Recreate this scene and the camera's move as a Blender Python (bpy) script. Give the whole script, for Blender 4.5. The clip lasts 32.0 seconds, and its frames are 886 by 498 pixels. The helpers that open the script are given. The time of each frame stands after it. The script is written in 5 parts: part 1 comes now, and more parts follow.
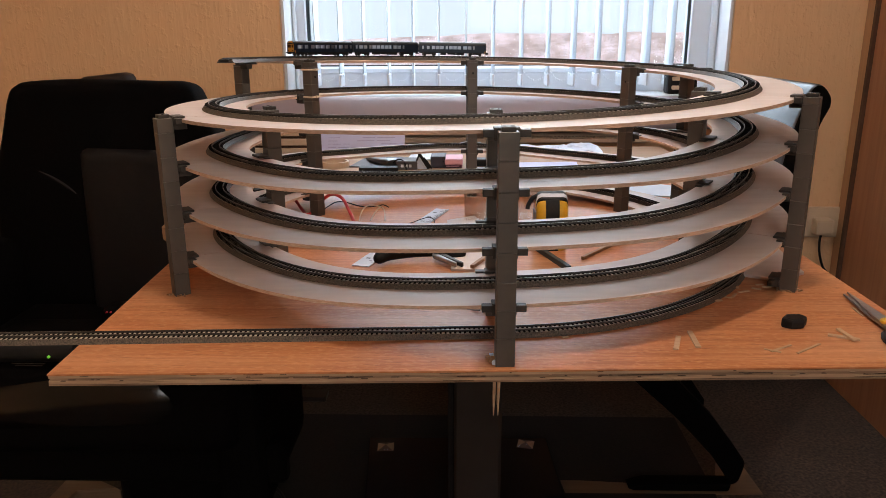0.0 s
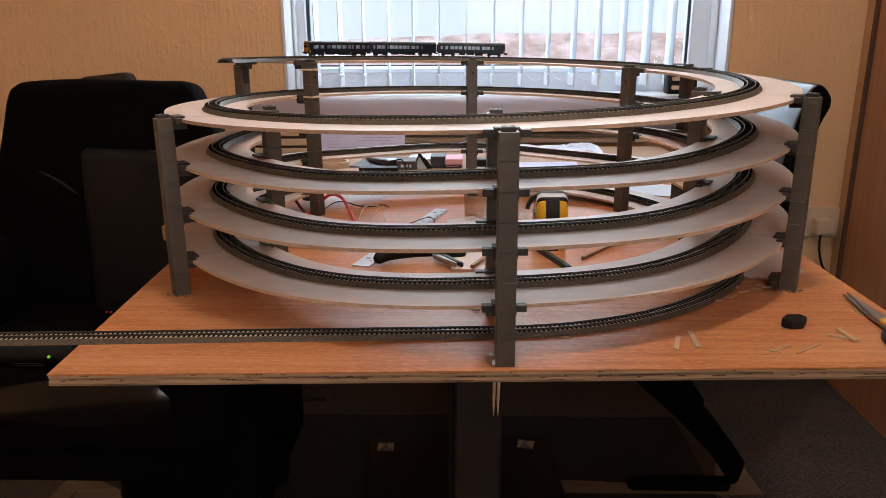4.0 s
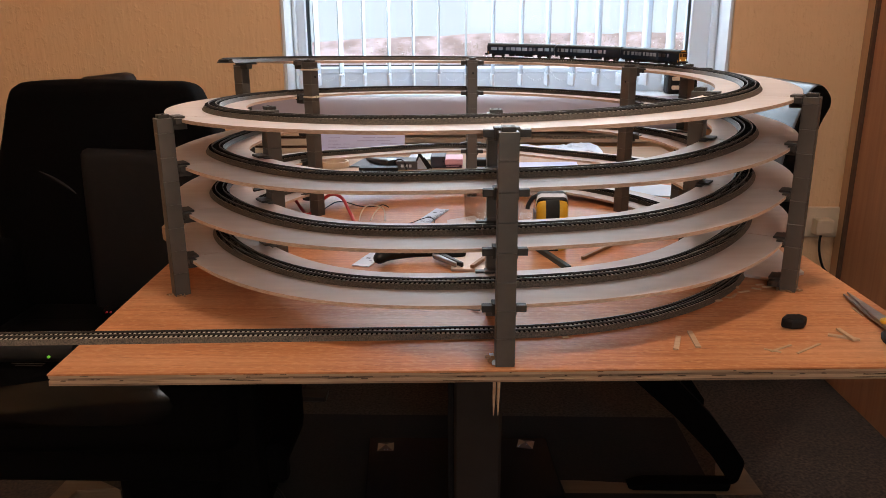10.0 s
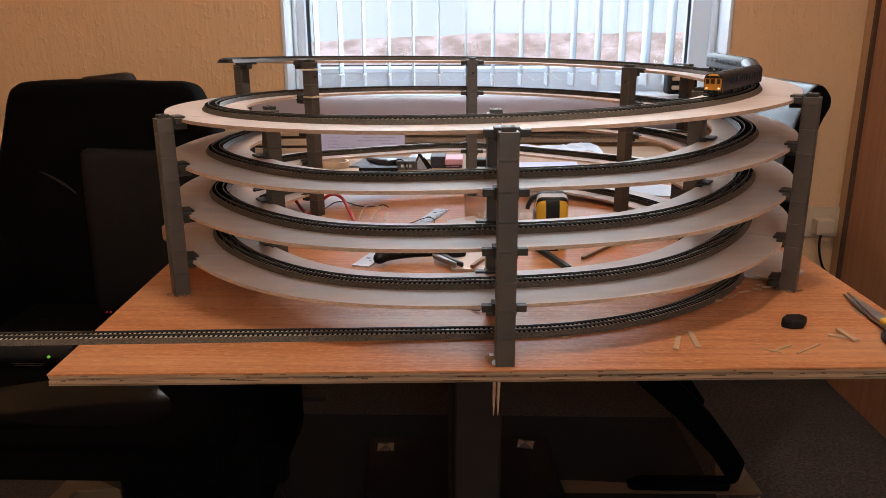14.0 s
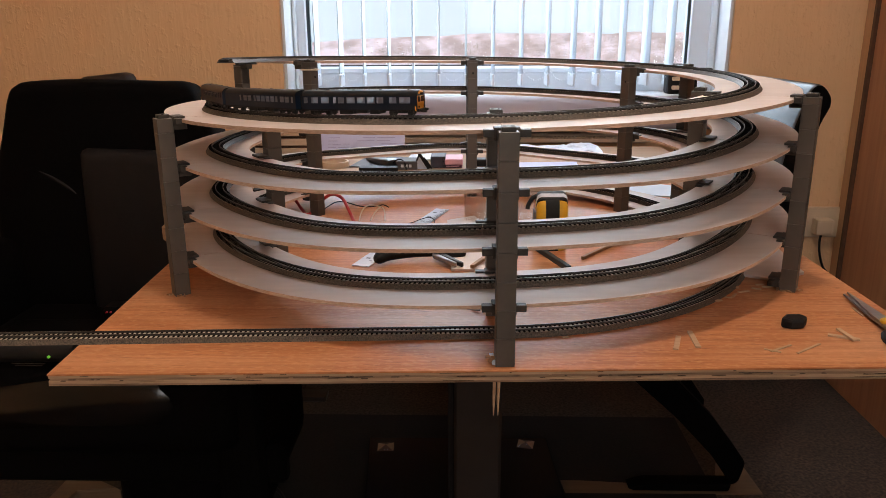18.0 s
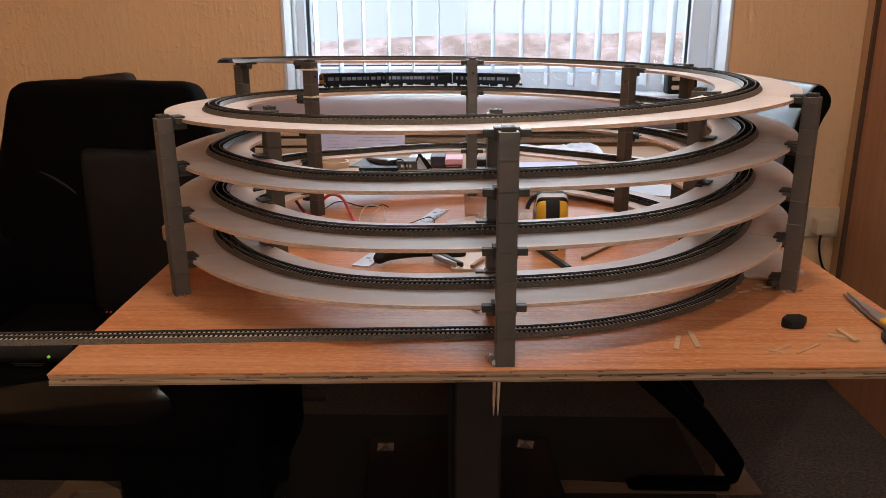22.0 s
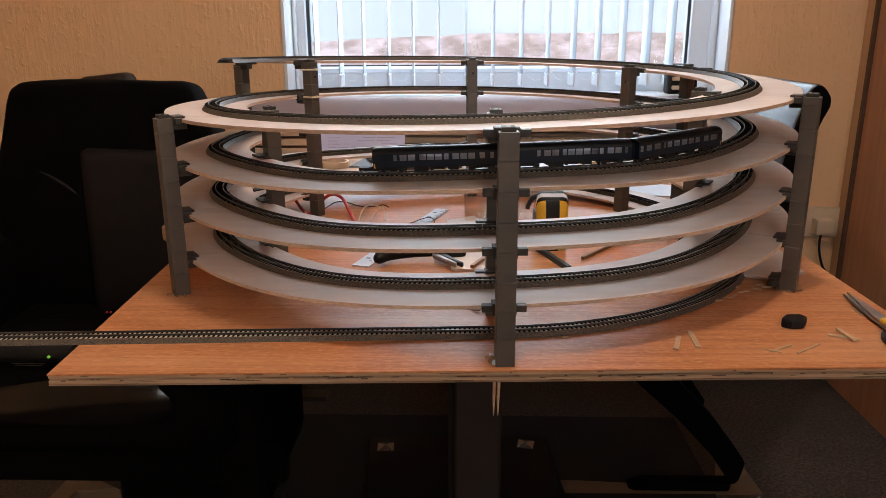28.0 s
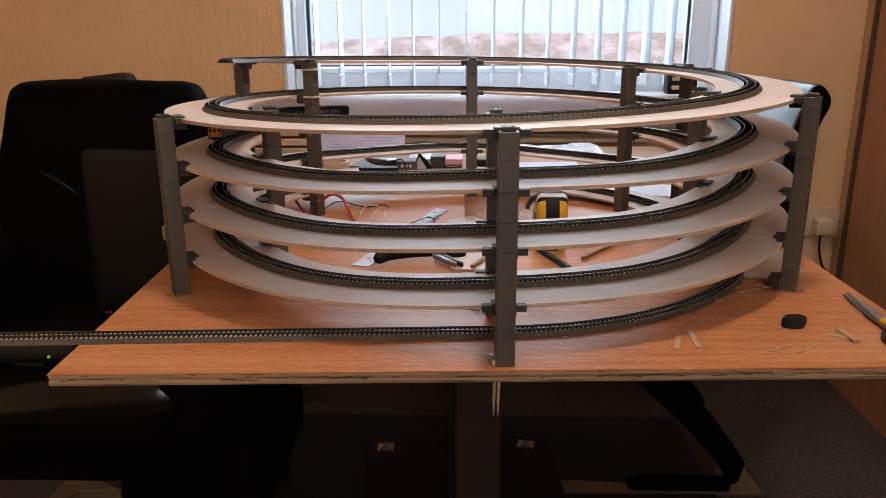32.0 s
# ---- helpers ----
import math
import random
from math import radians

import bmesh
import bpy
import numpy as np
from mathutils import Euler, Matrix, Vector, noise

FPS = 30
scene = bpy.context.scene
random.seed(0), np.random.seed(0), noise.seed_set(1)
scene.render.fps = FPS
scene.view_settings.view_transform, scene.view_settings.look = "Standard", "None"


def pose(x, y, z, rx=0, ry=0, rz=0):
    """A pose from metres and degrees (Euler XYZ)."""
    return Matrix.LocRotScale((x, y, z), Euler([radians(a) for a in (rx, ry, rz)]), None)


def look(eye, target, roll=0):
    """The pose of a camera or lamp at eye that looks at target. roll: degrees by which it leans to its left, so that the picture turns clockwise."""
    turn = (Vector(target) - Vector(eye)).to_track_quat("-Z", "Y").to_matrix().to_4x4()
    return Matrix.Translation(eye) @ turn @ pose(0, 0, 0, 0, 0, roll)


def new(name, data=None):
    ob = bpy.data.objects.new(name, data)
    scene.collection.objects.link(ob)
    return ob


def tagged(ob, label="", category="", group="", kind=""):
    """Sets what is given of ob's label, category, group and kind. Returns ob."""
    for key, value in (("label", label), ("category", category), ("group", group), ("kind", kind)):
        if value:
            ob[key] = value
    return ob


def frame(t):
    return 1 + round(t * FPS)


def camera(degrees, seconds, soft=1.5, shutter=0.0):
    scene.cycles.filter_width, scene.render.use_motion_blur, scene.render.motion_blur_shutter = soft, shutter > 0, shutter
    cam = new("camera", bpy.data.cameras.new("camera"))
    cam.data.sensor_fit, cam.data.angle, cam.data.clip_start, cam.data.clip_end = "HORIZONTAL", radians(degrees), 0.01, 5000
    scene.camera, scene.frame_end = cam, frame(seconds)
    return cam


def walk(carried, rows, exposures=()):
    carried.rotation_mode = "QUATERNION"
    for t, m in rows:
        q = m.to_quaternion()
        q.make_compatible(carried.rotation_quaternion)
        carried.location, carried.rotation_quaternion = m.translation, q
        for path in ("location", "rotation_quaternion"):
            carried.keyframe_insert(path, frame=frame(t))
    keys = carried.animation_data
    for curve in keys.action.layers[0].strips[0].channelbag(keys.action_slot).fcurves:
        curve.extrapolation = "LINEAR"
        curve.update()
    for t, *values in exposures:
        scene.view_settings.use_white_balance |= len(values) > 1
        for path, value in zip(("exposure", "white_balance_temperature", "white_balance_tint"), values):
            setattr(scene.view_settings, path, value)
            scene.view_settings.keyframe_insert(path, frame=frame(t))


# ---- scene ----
cam = camera(61.44, 32.0, soft=0.8)
BT = 0.74                      # height of the plywood board's top above the floor
EYE = pose(-0.0156, -1.0355, 0.2843 + BT, 73.88, 0.331, 1.7376)
walk(cam, [(0.0, EYE), (32.0, EYE)])

# ---- world, light ----
world = bpy.data.worlds.new("world")
scene.world = world
world.use_nodes = True
wn = world.node_tree.nodes
sky = wn.new("ShaderNodeTexSky")
sky.sky_type = 'NISHITA'
sky.sun_disc = False
sky.sun_elevation = radians(32)
sky.sun_rotation = radians(150)
sky.air_density, sky.dust_density, sky.ozone_density = 1.0, 4.0, 1.0
wn["Background"].inputs[1].default_value = 0.14
world.node_tree.links.new(sky.outputs[0], wn["Background"].inputs[0])

sun = new("sun", bpy.data.lights.new("sun", 'SUN'))
sun.data.energy, sun.data.angle, sun.data.color = 0.8, radians(15), (1.0, 0.96, 0.9)
sun.matrix_basis = look((0, 0, 0), (math.sin(radians(150)) * -1, math.cos(radians(150)) * -1, -0.62))

WALL_Y = 1.15                  # inner face of the window wall
win_light = new("window_light", bpy.data.lights.new("window_light", 'AREA'))
win_light.data.shape = 'RECTANGLE'
win_light.data.size, win_light.data.size_y = 1.08, 1.00
win_light.data.energy, win_light.data.color = 29, (0.82, 0.92, 1.0)
win_light.matrix_basis = look((0.089, WALL_Y + 0.155, 1.42), (0.089, -1.0, 1.42))
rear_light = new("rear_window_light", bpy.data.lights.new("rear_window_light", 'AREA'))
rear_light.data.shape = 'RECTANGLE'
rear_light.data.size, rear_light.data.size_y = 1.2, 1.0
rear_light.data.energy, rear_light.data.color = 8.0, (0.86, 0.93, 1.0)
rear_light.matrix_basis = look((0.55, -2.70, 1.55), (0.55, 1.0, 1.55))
LAMP = Vector((0.09, -0.42, 2.1))   # the lit lamp over the table

scene.view_settings.exposure = 0.10

# ---- materials ----
def base_mat(name, color, rough=0.6, metal=0.0):
    m = bpy.data.materials.new(name)
    m.use_nodes = True
    b = m.node_tree.nodes["Principled BSDF"]
    b.inputs["Base Color"].default_value = (*color, 1)
    b.inputs["Roughness"].default_value = rough
    b.inputs["Metallic"].default_value = metal
    return m, m.node_tree, b


def noise_mat(name, c1, c2, scale=40, rough=0.6, metal=0.0, stretch=(1, 1, 1), bump=0.0, bump_scale=None, detail=6, sharp=(0.32, 0.68),
              c3=None, scale2=4.0, mix2=0.35, rough2=None, per_object=0.0, spec=None, coat=0.0, warp=0.0):
    """Two colours by fine noise, a broad stain over them, bump and roughness variation."""
    m, t, b = base_mat(name, c1, rough, metal)
    N, L = t.nodes, t.links
    co = N.new("ShaderNodeTexCoord")
    mp = N.new("ShaderNodeMapping")
    mp.inputs["Scale"].default_value = stretch
    L.new(co.outputs["Object"], mp.inputs["Vector"])
    n1 = N.new("ShaderNodeTexNoise")
    n1.inputs["Scale"].default_value, n1.inputs["Detail"].default_value = scale, detail
    n1.inputs["Distortion"].default_value = warp
    L.new(mp.outputs[0], n1.inputs["Vector"])
    ramp = N.new("ShaderNodeValToRGB")
    ramp.color_ramp.elements[0].position, ramp.color_ramp.elements[1].position = sharp
    ramp.color_ramp.elements[0].color, ramp.color_ramp.elements[1].color = (*c1, 1), (*c2, 1)
    L.new(n1.outputs["Fac"], ramp.inputs[0])
    n2 = N.new("ShaderNodeTexNoise")
    n2.inputs["Scale"].default_value, n2.inputs["Detail"].default_value = scale2, 4
    L.new(mp.outputs[0], n2.inputs["Vector"])
    mx = N.new("ShaderNodeMix")
    mx.data_type = 'RGBA'
    fac = N.new("ShaderNodeMath")
    fac.operation = 'MULTIPLY'
    fac.inputs[1].default_value = mix2
    L.new(n2.outputs["Fac"], fac.inputs[0])
    L.new(fac.outputs[0], mx.inputs[0])
    L.new(ramp.outputs[0], mx.inputs[6])
    c3 = c3 or tuple(x * 0.7 for x in c1)
    mx.inputs[7].default_value = (*c3, 1)
    out = mx.outputs[2]
    if per_object:
        oi = N.new("ShaderNodeObjectInfo")
        hv = N.new("ShaderNodeHueSaturation")
        ma = N.new("ShaderNodeMapRange")
        ma.inputs[3].default_value, ma.inputs[4].default_value = 1 - per_object, 1 + per_object
        L.new(oi.outputs["Random"], ma.inputs[0])
        L.new(ma.outputs[0], hv.inputs["Value"])
        L.new(out, hv.inputs["Color"])
        out = hv.outputs[0]
    L.new(out, b.inputs["Base Color"])
    r2 = rough2 if rough2 is not None else min(1, rough + 0.15)
    mr = N.new("ShaderNodeMapRange")
    mr.inputs[3].default_value, mr.inputs[4].default_value = rough, r2
    L.new(n2.outputs["Fac"], mr.inputs[0])
    L.new(mr.outputs[0], b.inputs["Roughness"])
    if spec is not None:
        b.inputs["Specular IOR Level"].default_value = spec
    if coat:
        b.inputs["Coat Weight"].default_value = coat
        b.inputs["Coat Roughness"].default_value = 0.25
    if bump:
        n3 = N.new("ShaderNodeTexNoise")
        n3.inputs["Scale"].default_value, n3.inputs["Detail"].default_value = bump_scale or scale, 5
        L.new(mp.outputs[0], n3.inputs["Vector"])
        bp = N.new("ShaderNodeBump")
        bp.inputs["Strength"].default_value, bp.inputs["Distance"].default_value = bump, 0.002
        L.new(n3.outputs["Fac"], bp.inputs["Height"])
        L.new(bp.outputs[0], b.inputs["Normal"])
    return m


def glow_mat(name, color, strength):
    m, t, b = base_mat(name, color, 0.4)
    b.inputs["Emission Color"].default_value = (*color, 1)
    b.inputs["Emission Strength"].default_value = strength
    return m


def glass_mat(name, tint=(1, 1, 1), rough=0.02):
    m, t, b = base_mat(name, tint, rough)
    b.inputs["Transmission Weight"].default_value = 1.0
    b.inputs["IOR"].default_value = 1.45
    return m


def thin_glass(name, tint=(1, 1, 1), gloss=0.08):
    """A thin pane: mostly clear, a little gloss."""
    m = bpy.data.materials.new(name)
    m.use_nodes = True
    N, L = m.node_tree.nodes, m.node_tree.links
    N.remove(N["Principled BSDF"])
    tr = N.new("ShaderNodeBsdfTransparent")
    tr.inputs[0].default_value = (*tint, 1)
    gl = N.new("ShaderNodeBsdfGlossy")
    gl.inputs["Roughness"].default_value = 0.03
    mx = N.new("ShaderNodeMixShader")
    mx.inputs[0].default_value = gloss
    L.new(tr.outputs[0], mx.inputs[1])
    L.new(gl.outputs[0], mx.inputs[2])
    L.new(mx.outputs[0], N["Material Output"].inputs[0])
    return m


def wallpaper_mat():
    """Peach paint on textured paper with vertical runs."""
    m, t, b = base_mat("peach_wallpaper", (0.5, 0.3, 0.17), 0.7)
    N, L = t.nodes, t.links
    co = N.new("ShaderNodeTexCoord")
    mp = N.new("ShaderNodeMapping")
    mp.inputs["Scale"].default_value = (110, 110, 12)
    L.new(co.outputs["Object"], mp.inputs[0])
    n = N.new("ShaderNodeTexNoise")
    n.inputs["Scale"].default_value, n.inputs["Detail"].default_value = 1.0, 2
    L.new(mp.outputs[0], n.inputs["Vector"])
    n2 = N.new("ShaderNodeTexNoise")
    n2.inputs["Scale"].default_value, n2.inputs["Detail"].default_value = 62, 2
    L.new(co.outputs["Object"], n2.inputs["Vector"])
    ad = N.new("ShaderNodeMath")
    ad.operation = 'ADD'
    lump = N.new("ShaderNodeMapRange")
    lump.interpolation_type = 'SMOOTHSTEP'
    lump.inputs[1].default_value, lump.inputs[2].default_value, lump.inputs[4].default_value = 0.50, 0.80, 0.45
    L.new(n2.outputs["Fac"], lump.inputs[0])
    run = N.new("ShaderNodeMath")
    run.operation = 'MULTIPLY'
    run.inputs[1].default_value = 0.7
    L.new(n.outputs["Fac"], run.inputs[0])
    L.new(run.outputs[0], ad.inputs[0])
    L.new(lump.outputs[0], ad.inputs[1])
    bp = N.new("ShaderNodeBump")
    bp.inputs["Strength"].default_value, bp.inputs["Distance"].default_value = 0.5, 0.005
    L.new(ad.outputs[0], bp.inputs["Height"])
    L.new(bp.outputs[0], b.inputs["Normal"])
    n3 = N.new("ShaderNodeTexNoise")
    n3.inputs["Scale"].default_value = 1.6
    L.new(co.outputs["Object"], n3.inputs["Vector"])
    rp = N.new("ShaderNodeValToRGB")
    rp.color_ramp.elements[0].color, rp.color_ramp.elements[1].color = (0.73, 0.445, 0.235, 1), (0.79, 0.49, 0.265, 1)
    L.new(n3.outputs["Fac"], rp.inputs[0])
    L.new(rp.outputs[0], b.inputs["Base Color"])
    return m


def wood_mat(name, c1, c2, along='X', scale=1.0, rough=0.35, bump=0.15, per_object=0.0, coat=0.0, c3=None):
    s = {'X': (3, 60, 60), 'Y': (60, 3, 60), 'Z': (60, 60, 3)}[along]
    return noise_mat(name, c1, c2, scale=1.6 * scale, rough=rough, stretch=s, bump=bump, bump_scale=3, detail=8, c3=c3,
                     scale2=0.12, mix2=0.5, per_object=per_object, coat=coat)


def board_mat():
    """Rotary-cut plywood face: fine streaks, broad warm patches and short dark flecks along x."""
    m = noise_mat("plywood_face", (0.335, 0.120, 0.042), (0.535, 0.228, 0.095), 1.0, 0.32, stretch=(9, 190, 190), bump=0.05, bump_scale=2.5, detail=12, c3=(0.56, 0.205, 0.08),
                  scale2=0.06, mix2=0.8, rough2=0.42, warp=0.8, sharp=(0.36, 0.64), spec=0.10)
    t = m.node_tree
    N, L = t.nodes, t.links
    b = N["Principled BSDF"]
    src = b.inputs["Base Color"].links[0].from_socket
    co = N.new("ShaderNodeTexCoord")

    def layer(src, scale, sc, lo, hi, color, amount):
        mp = N.new("ShaderNodeMapping")
        mp.inputs["Scale"].default_value = scale
        L.new(co.outputs["Object"], mp.inputs[0])
        n = N.new("ShaderNodeTexNoise")
        n.inputs["Scale"].default_value, n.inputs["Detail"].default_value = sc, 3
        L.new(mp.outputs[0], n.inputs["Vector"])
        r = N.new("ShaderNodeMapRange")
        r.inputs[1].default_value, r.inputs[2].default_value, r.inputs[4].default_value = lo, hi, amount
        L.new(n.outputs["Fac"], r.inputs[0])
        mx = N.new("ShaderNodeMix")
        mx.data_type = 'RGBA'
        mx.inputs[7].default_value = (*color, 1)
        L.new(r.outputs[0], mx.inputs[0])
        L.new(src, mx.inputs[6])
        return mx.outputs[2]
    src = layer(src, (70, 420, 420), 1.0, 0.60, 0.72, (0.20, 0.07, 0.028), 0.6)
    src = layer(src, (2.2, 16, 16), 1.0, 0.5, 0.75, (0.68, 0.36, 0.2), 0.6)
    src = layer(src, (9, 9, 9), 1.0, 0.55, 0.8, (0.40, 0.15, 0.06), 0.6)
    src = layer(src, (130, 260, 260), 1.0, 0.5, 0.7, (0.70, 0.37, 0.19), 0.35)
    L.new(src, b.inputs["Base Color"])
    return m


M_wall = wallpaper_mat()
M_ceiling = noise_mat("ceiling_paint", (0.86, 0.85, 0.82), (0.84, 0.82, 0.79), 60, 0.9, bump=0.1)
M_carpet = noise_mat("grey_brown_carpet", (0.018, 0.0125, 0.009), (0.132, 0.090, 0.066), 130, 0.95, bump=0.9, bump_scale=320, scale2=7, mix2=0.9, c3=(0.036, 0.025, 0.019))
M_upvc = noise_mat("white_upvc", (0.74, 0.78, 0.82), (0.70, 0.74, 0.79), 8, 0.3, mix2=0.1)
M_slat = noise_mat("white_blind_fabric", (0.52, 0.58, 0.65), (0.48, 0.54, 0.61), 200, 0.8, stretch=(1, 1, 0.2), bump=0.1, mix2=0.15)
M_slat_tr = M_slat.node_tree.nodes.new("ShaderNodeBsdfTranslucent")
M_slat_tr.inputs[0].default_value = (0.8, 0.86, 0.92, 1)
M_slat_mx = M_slat.node_tree.nodes.new("ShaderNodeMixShader")
M_slat_mx.inputs[0].default_value = 0.12
M_slat.node_tree.links.new(M_slat.node_tree.nodes["Principled BSDF"].outputs[0], M_slat_mx.inputs[1])
M_slat.node_tree.links.new(M_slat_tr.outputs[0], M_slat_mx.inputs[2])
M_slat.node_tree.links.new(M_slat_mx.outputs[0], M_slat.node_tree.nodes["Material Output"].inputs[0])
M_gasket = noise_mat("dark_gasket", (0.03, 0.05, 0.06), (0.05, 0.07, 0.08), 30, 0.5)
M_board = board_mat()
M_ply_light = noise_mat("ply_layer_light", (0.25, 0.14, 0.080), (0.47, 0.285, 0.17), 1.0, 0.8, stretch=(14, 100, 260), bump=0.5, bump_scale=1.5, detail=7, c3=(0.5, 0.38, 0.25), scale2=0.3)
M_ply_dark = noise_mat("ply_layer_dark", (0.08, 0.042, 0.024), (0.40, 0.25, 0.15), 1.0, 0.85, stretch=(16, 100, 260), bump=0.7, bump_scale=1.5, detail=7, c3=(0.3, 0.2, 0.12), scale2=0.3)
M_deck = noise_mat("birch_ply_face", (0.575, 0.465, 0.40), (0.655, 0.55, 0.485), 14, 0.5, stretch=(1, 5, 1), bump=0.05, bump_scale=60, per_object=0.04, c3=(0.53, 0.425, 0.37))
M_deck_edge = noise_mat("birch_ply_edge", (0.48, 0.30, 0.20), (0.68, 0.48, 0.35), 160, 0.7, stretch=(1, 1, 6), bump=0.2, per_object=0.08)
M_post = noise_mat("grey_printed_plastic", (0.076, 0.061, 0.049), (0.096, 0.078, 0.063), 60, 0.36, bump=0.03, bump_scale=160, per_object=0.06)
M_bracket = noise_mat("dark_grey_plastic", (0.042, 0.034, 0.028), (0.056, 0.046, 0.038), 90, 0.42, spec=0.3, bump=0.08, per_object=0.06)
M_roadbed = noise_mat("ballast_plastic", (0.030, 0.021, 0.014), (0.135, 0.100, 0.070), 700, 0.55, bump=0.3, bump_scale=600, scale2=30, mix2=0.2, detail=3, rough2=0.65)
# paler copy of the roadbed plastic: window sheen painted into its colour
M_ballast_sheen = noise_mat("ballast_plastic_sheen", (0.36, 0.29, 0.225), (0.56, 0.47, 0.38), 500, 0.38, rough2=0.5, mix2=0.2)
M_sleeper = noise_mat("dark_sleeper_plastic", (0.005, 0.004, 0.0035), (0.010, 0.008, 0.006), 300, 0.85, spec=0.05)
M_rail = noise_mat("nickel_silver_rail", (0.30, 0.26, 0.22), (0.44, 0.39, 0.34), 160, 0.42, 0.8, scale2=12, mix2=0.5)
M_rail_side = noise_mat("dull_brown_rail_web", (0.022, 0.016, 0.012), (0.045, 0.033, 0.025), 160, 0.6, scale2=12)
M_blue = noise_mat("rail_blue_paint", (0.0035, 0.010, 0.021), (0.005, 0.013, 0.027), 60, 0.28, mix2=0.2, spec=0.3)
M_yellow = noise_mat("warning_yellow_paint", (0.66, 0.28, 0.02), (0.70, 0.31, 0.028), 60, 0.4, mix2=0.15)
M_roof = noise_mat("dark_grey_roof_paint", (0.006, 0.0065, 0.0075), (0.010, 0.0105, 0.012), 90, 0.38, mix2=0.3, spec=0.35)
M_black = noise_mat("black_plastic", (0.009, 0.008, 0.008), (0.014, 0.013, 0.012), 60, 0.5, spec=0.25)
M_wheel = noise_mat("blackened_metal", (0.03, 0.028, 0.026), (0.05, 0.046, 0.042), 120, 0.4, 0.6)
M_pane = thin_glass("clear_pane", (0.95, 0.97, 1.0), 0.03)
M_carpane = thin_glass("coach_glazing", (0.92, 0.94, 0.96), 0.12)
cp = M_carpane.node_tree
cp_d = cp.nodes.new("ShaderNodeBsdfTranslucent")
cp_d.inputs[0].default_value = (0.88, 0.92, 0.98, 1)
cp_m = cp.nodes.new("ShaderNodeMixShader")
cp_m.inputs[0].default_value = 0.26
cp.links.new(cp.nodes["Mix Shader"].outputs[0], cp_m.inputs[1])
cp.links.new(cp_d.outputs[0], cp_m.inputs[2])
cp.links.new(cp_m.outputs[0], cp.nodes["Material Output"].inputs[0])
M_dull = noise_mat("dull_black_leather", (0.0016, 0.0012, 0.0012), (0.0030, 0.0024, 0.0023), 90, 0.75, bump=0.2, bump_scale=220, spec=0.05)
M_cabglass = noise_mat("amber_cab_glass", (0.055, 0.020, 0.008), (0.08, 0.03, 0.012), 30, 0.15)
M_headlight = glow_mat("lit_headlight", (1.0, 0.78, 0.5), 1.1)
M_leather = noise_mat("black_leather", (0.005, 0.005, 0.005), (0.008, 0.008, 0.009), 90, 0.30, bump=0.03, bump_scale=220, rough2=0.36, spec=1.0)
M_cushion = noise_mat("brown_cushion_leather", (0.022, 0.011, 0.006), (0.032, 0.016, 0.009), 60, 0.5, bump=0.2, bump_scale=120, spec=0.2)
M_worn = noise_mat("worn_black_leather", (0.0055, 0.0036, 0.003), (0.008, 0.0052, 0.0044), 60, 0.55, bump=0.25, bump_scale=120, spec=0.25)
M_seat = noise_mat("smooth_black_leather", (0.002, 0.0018, 0.0018), (0.003, 0.0026, 0.0026), 90, 0.20, bump=0.05, bump_scale=200, rough2=0.26, spec=0.45)
M_black_gloss = noise_mat("black_glass", (0.003, 0.005, 0.009), (0.005, 0.007, 0.012), 5, 0.06, rough2=0.1, spec=0.25)
M_column = noise_mat("brown_grey_lacquer", (0.026, 0.018, 0.014), (0.034, 0.024, 0.019), 20, 0.4)
M_chrome = noise_mat("chrome", (0.8, 0.82, 0.85), (0.75, 0.78, 0.82), 20, 0.12, 1.0)
# dark brown that stands for the shade in narrow gaps
M_gap_shade = noise_mat("dark_brown_gap_shade", (0.07, 0.03, 0.014), (0.10, 0.045, 0.02), 60, 0.6)
M_panel = wood_mat("red_brown_veneer", (0.33, 0.135, 0.060), (0.46, 0.205, 0.095), 'Z', 0.5, 0.35, 0.1)
M_trim = wood_mat("stained_trim", (0.46, 0.26, 0.13), (0.54, 0.32, 0.17), 'Z', 0.8, 0.4, 0.15)
M_strip = wood_mat("basswood", (0.47, 0.30, 0.18), (0.60, 0.41, 0.26), 'X', 2, 0.6, 0.1, per_object=0.1)
M_palewood = wood_mat("pale_pine_offcut", (0.60, 0.44, 0.31), (0.70, 0.54, 0.40), 'X', 2, 0.6, 0.1, per_object=0.08)
M_redwood = wood_mat("brown_stick", (0.3, 0.15, 0.07), (0.4, 0.22, 0.11), 'X', 2, 0.5, 0.1)
M_yplastic = noise_mat("yellow_plastic", (0.75, 0.42, 0.02), (0.8, 0.46, 0.03), 40, 0.35)
M_ruler = noise_mat("satin_steel", (0.48, 0.48, 0.50), (0.58, 0.58, 0.60), 40, 0.4, 0.4, stretch=(1, 8, 1))
M_steel = noise_mat("brushed_steel", (0.28, 0.28, 0.29), (0.38, 0.38, 0.40), 30, 0.34, 0.85, stretch=(1, 12, 1))
M_red = noise_mat("red_insulation", (0.45, 0.02, 0.015), (0.5, 0.03, 0.02), 40, 0.4)
M_cream = noise_mat("cream_insulation", (0.7, 0.58, 0.42), (0.75, 0.62, 0.46), 40, 0.5)
M_paper = noise_mat("white_paper", (0.68, 0.72, 0.81), (0.74, 0.78, 0.86), 10, 0.8, mix2=0.1)
M_lilac = noise_mat("lilac_paper", (0.52, 0.50, 0.68), (0.60, 0.58, 0.74), 8, 0.7, mix2=0.3)
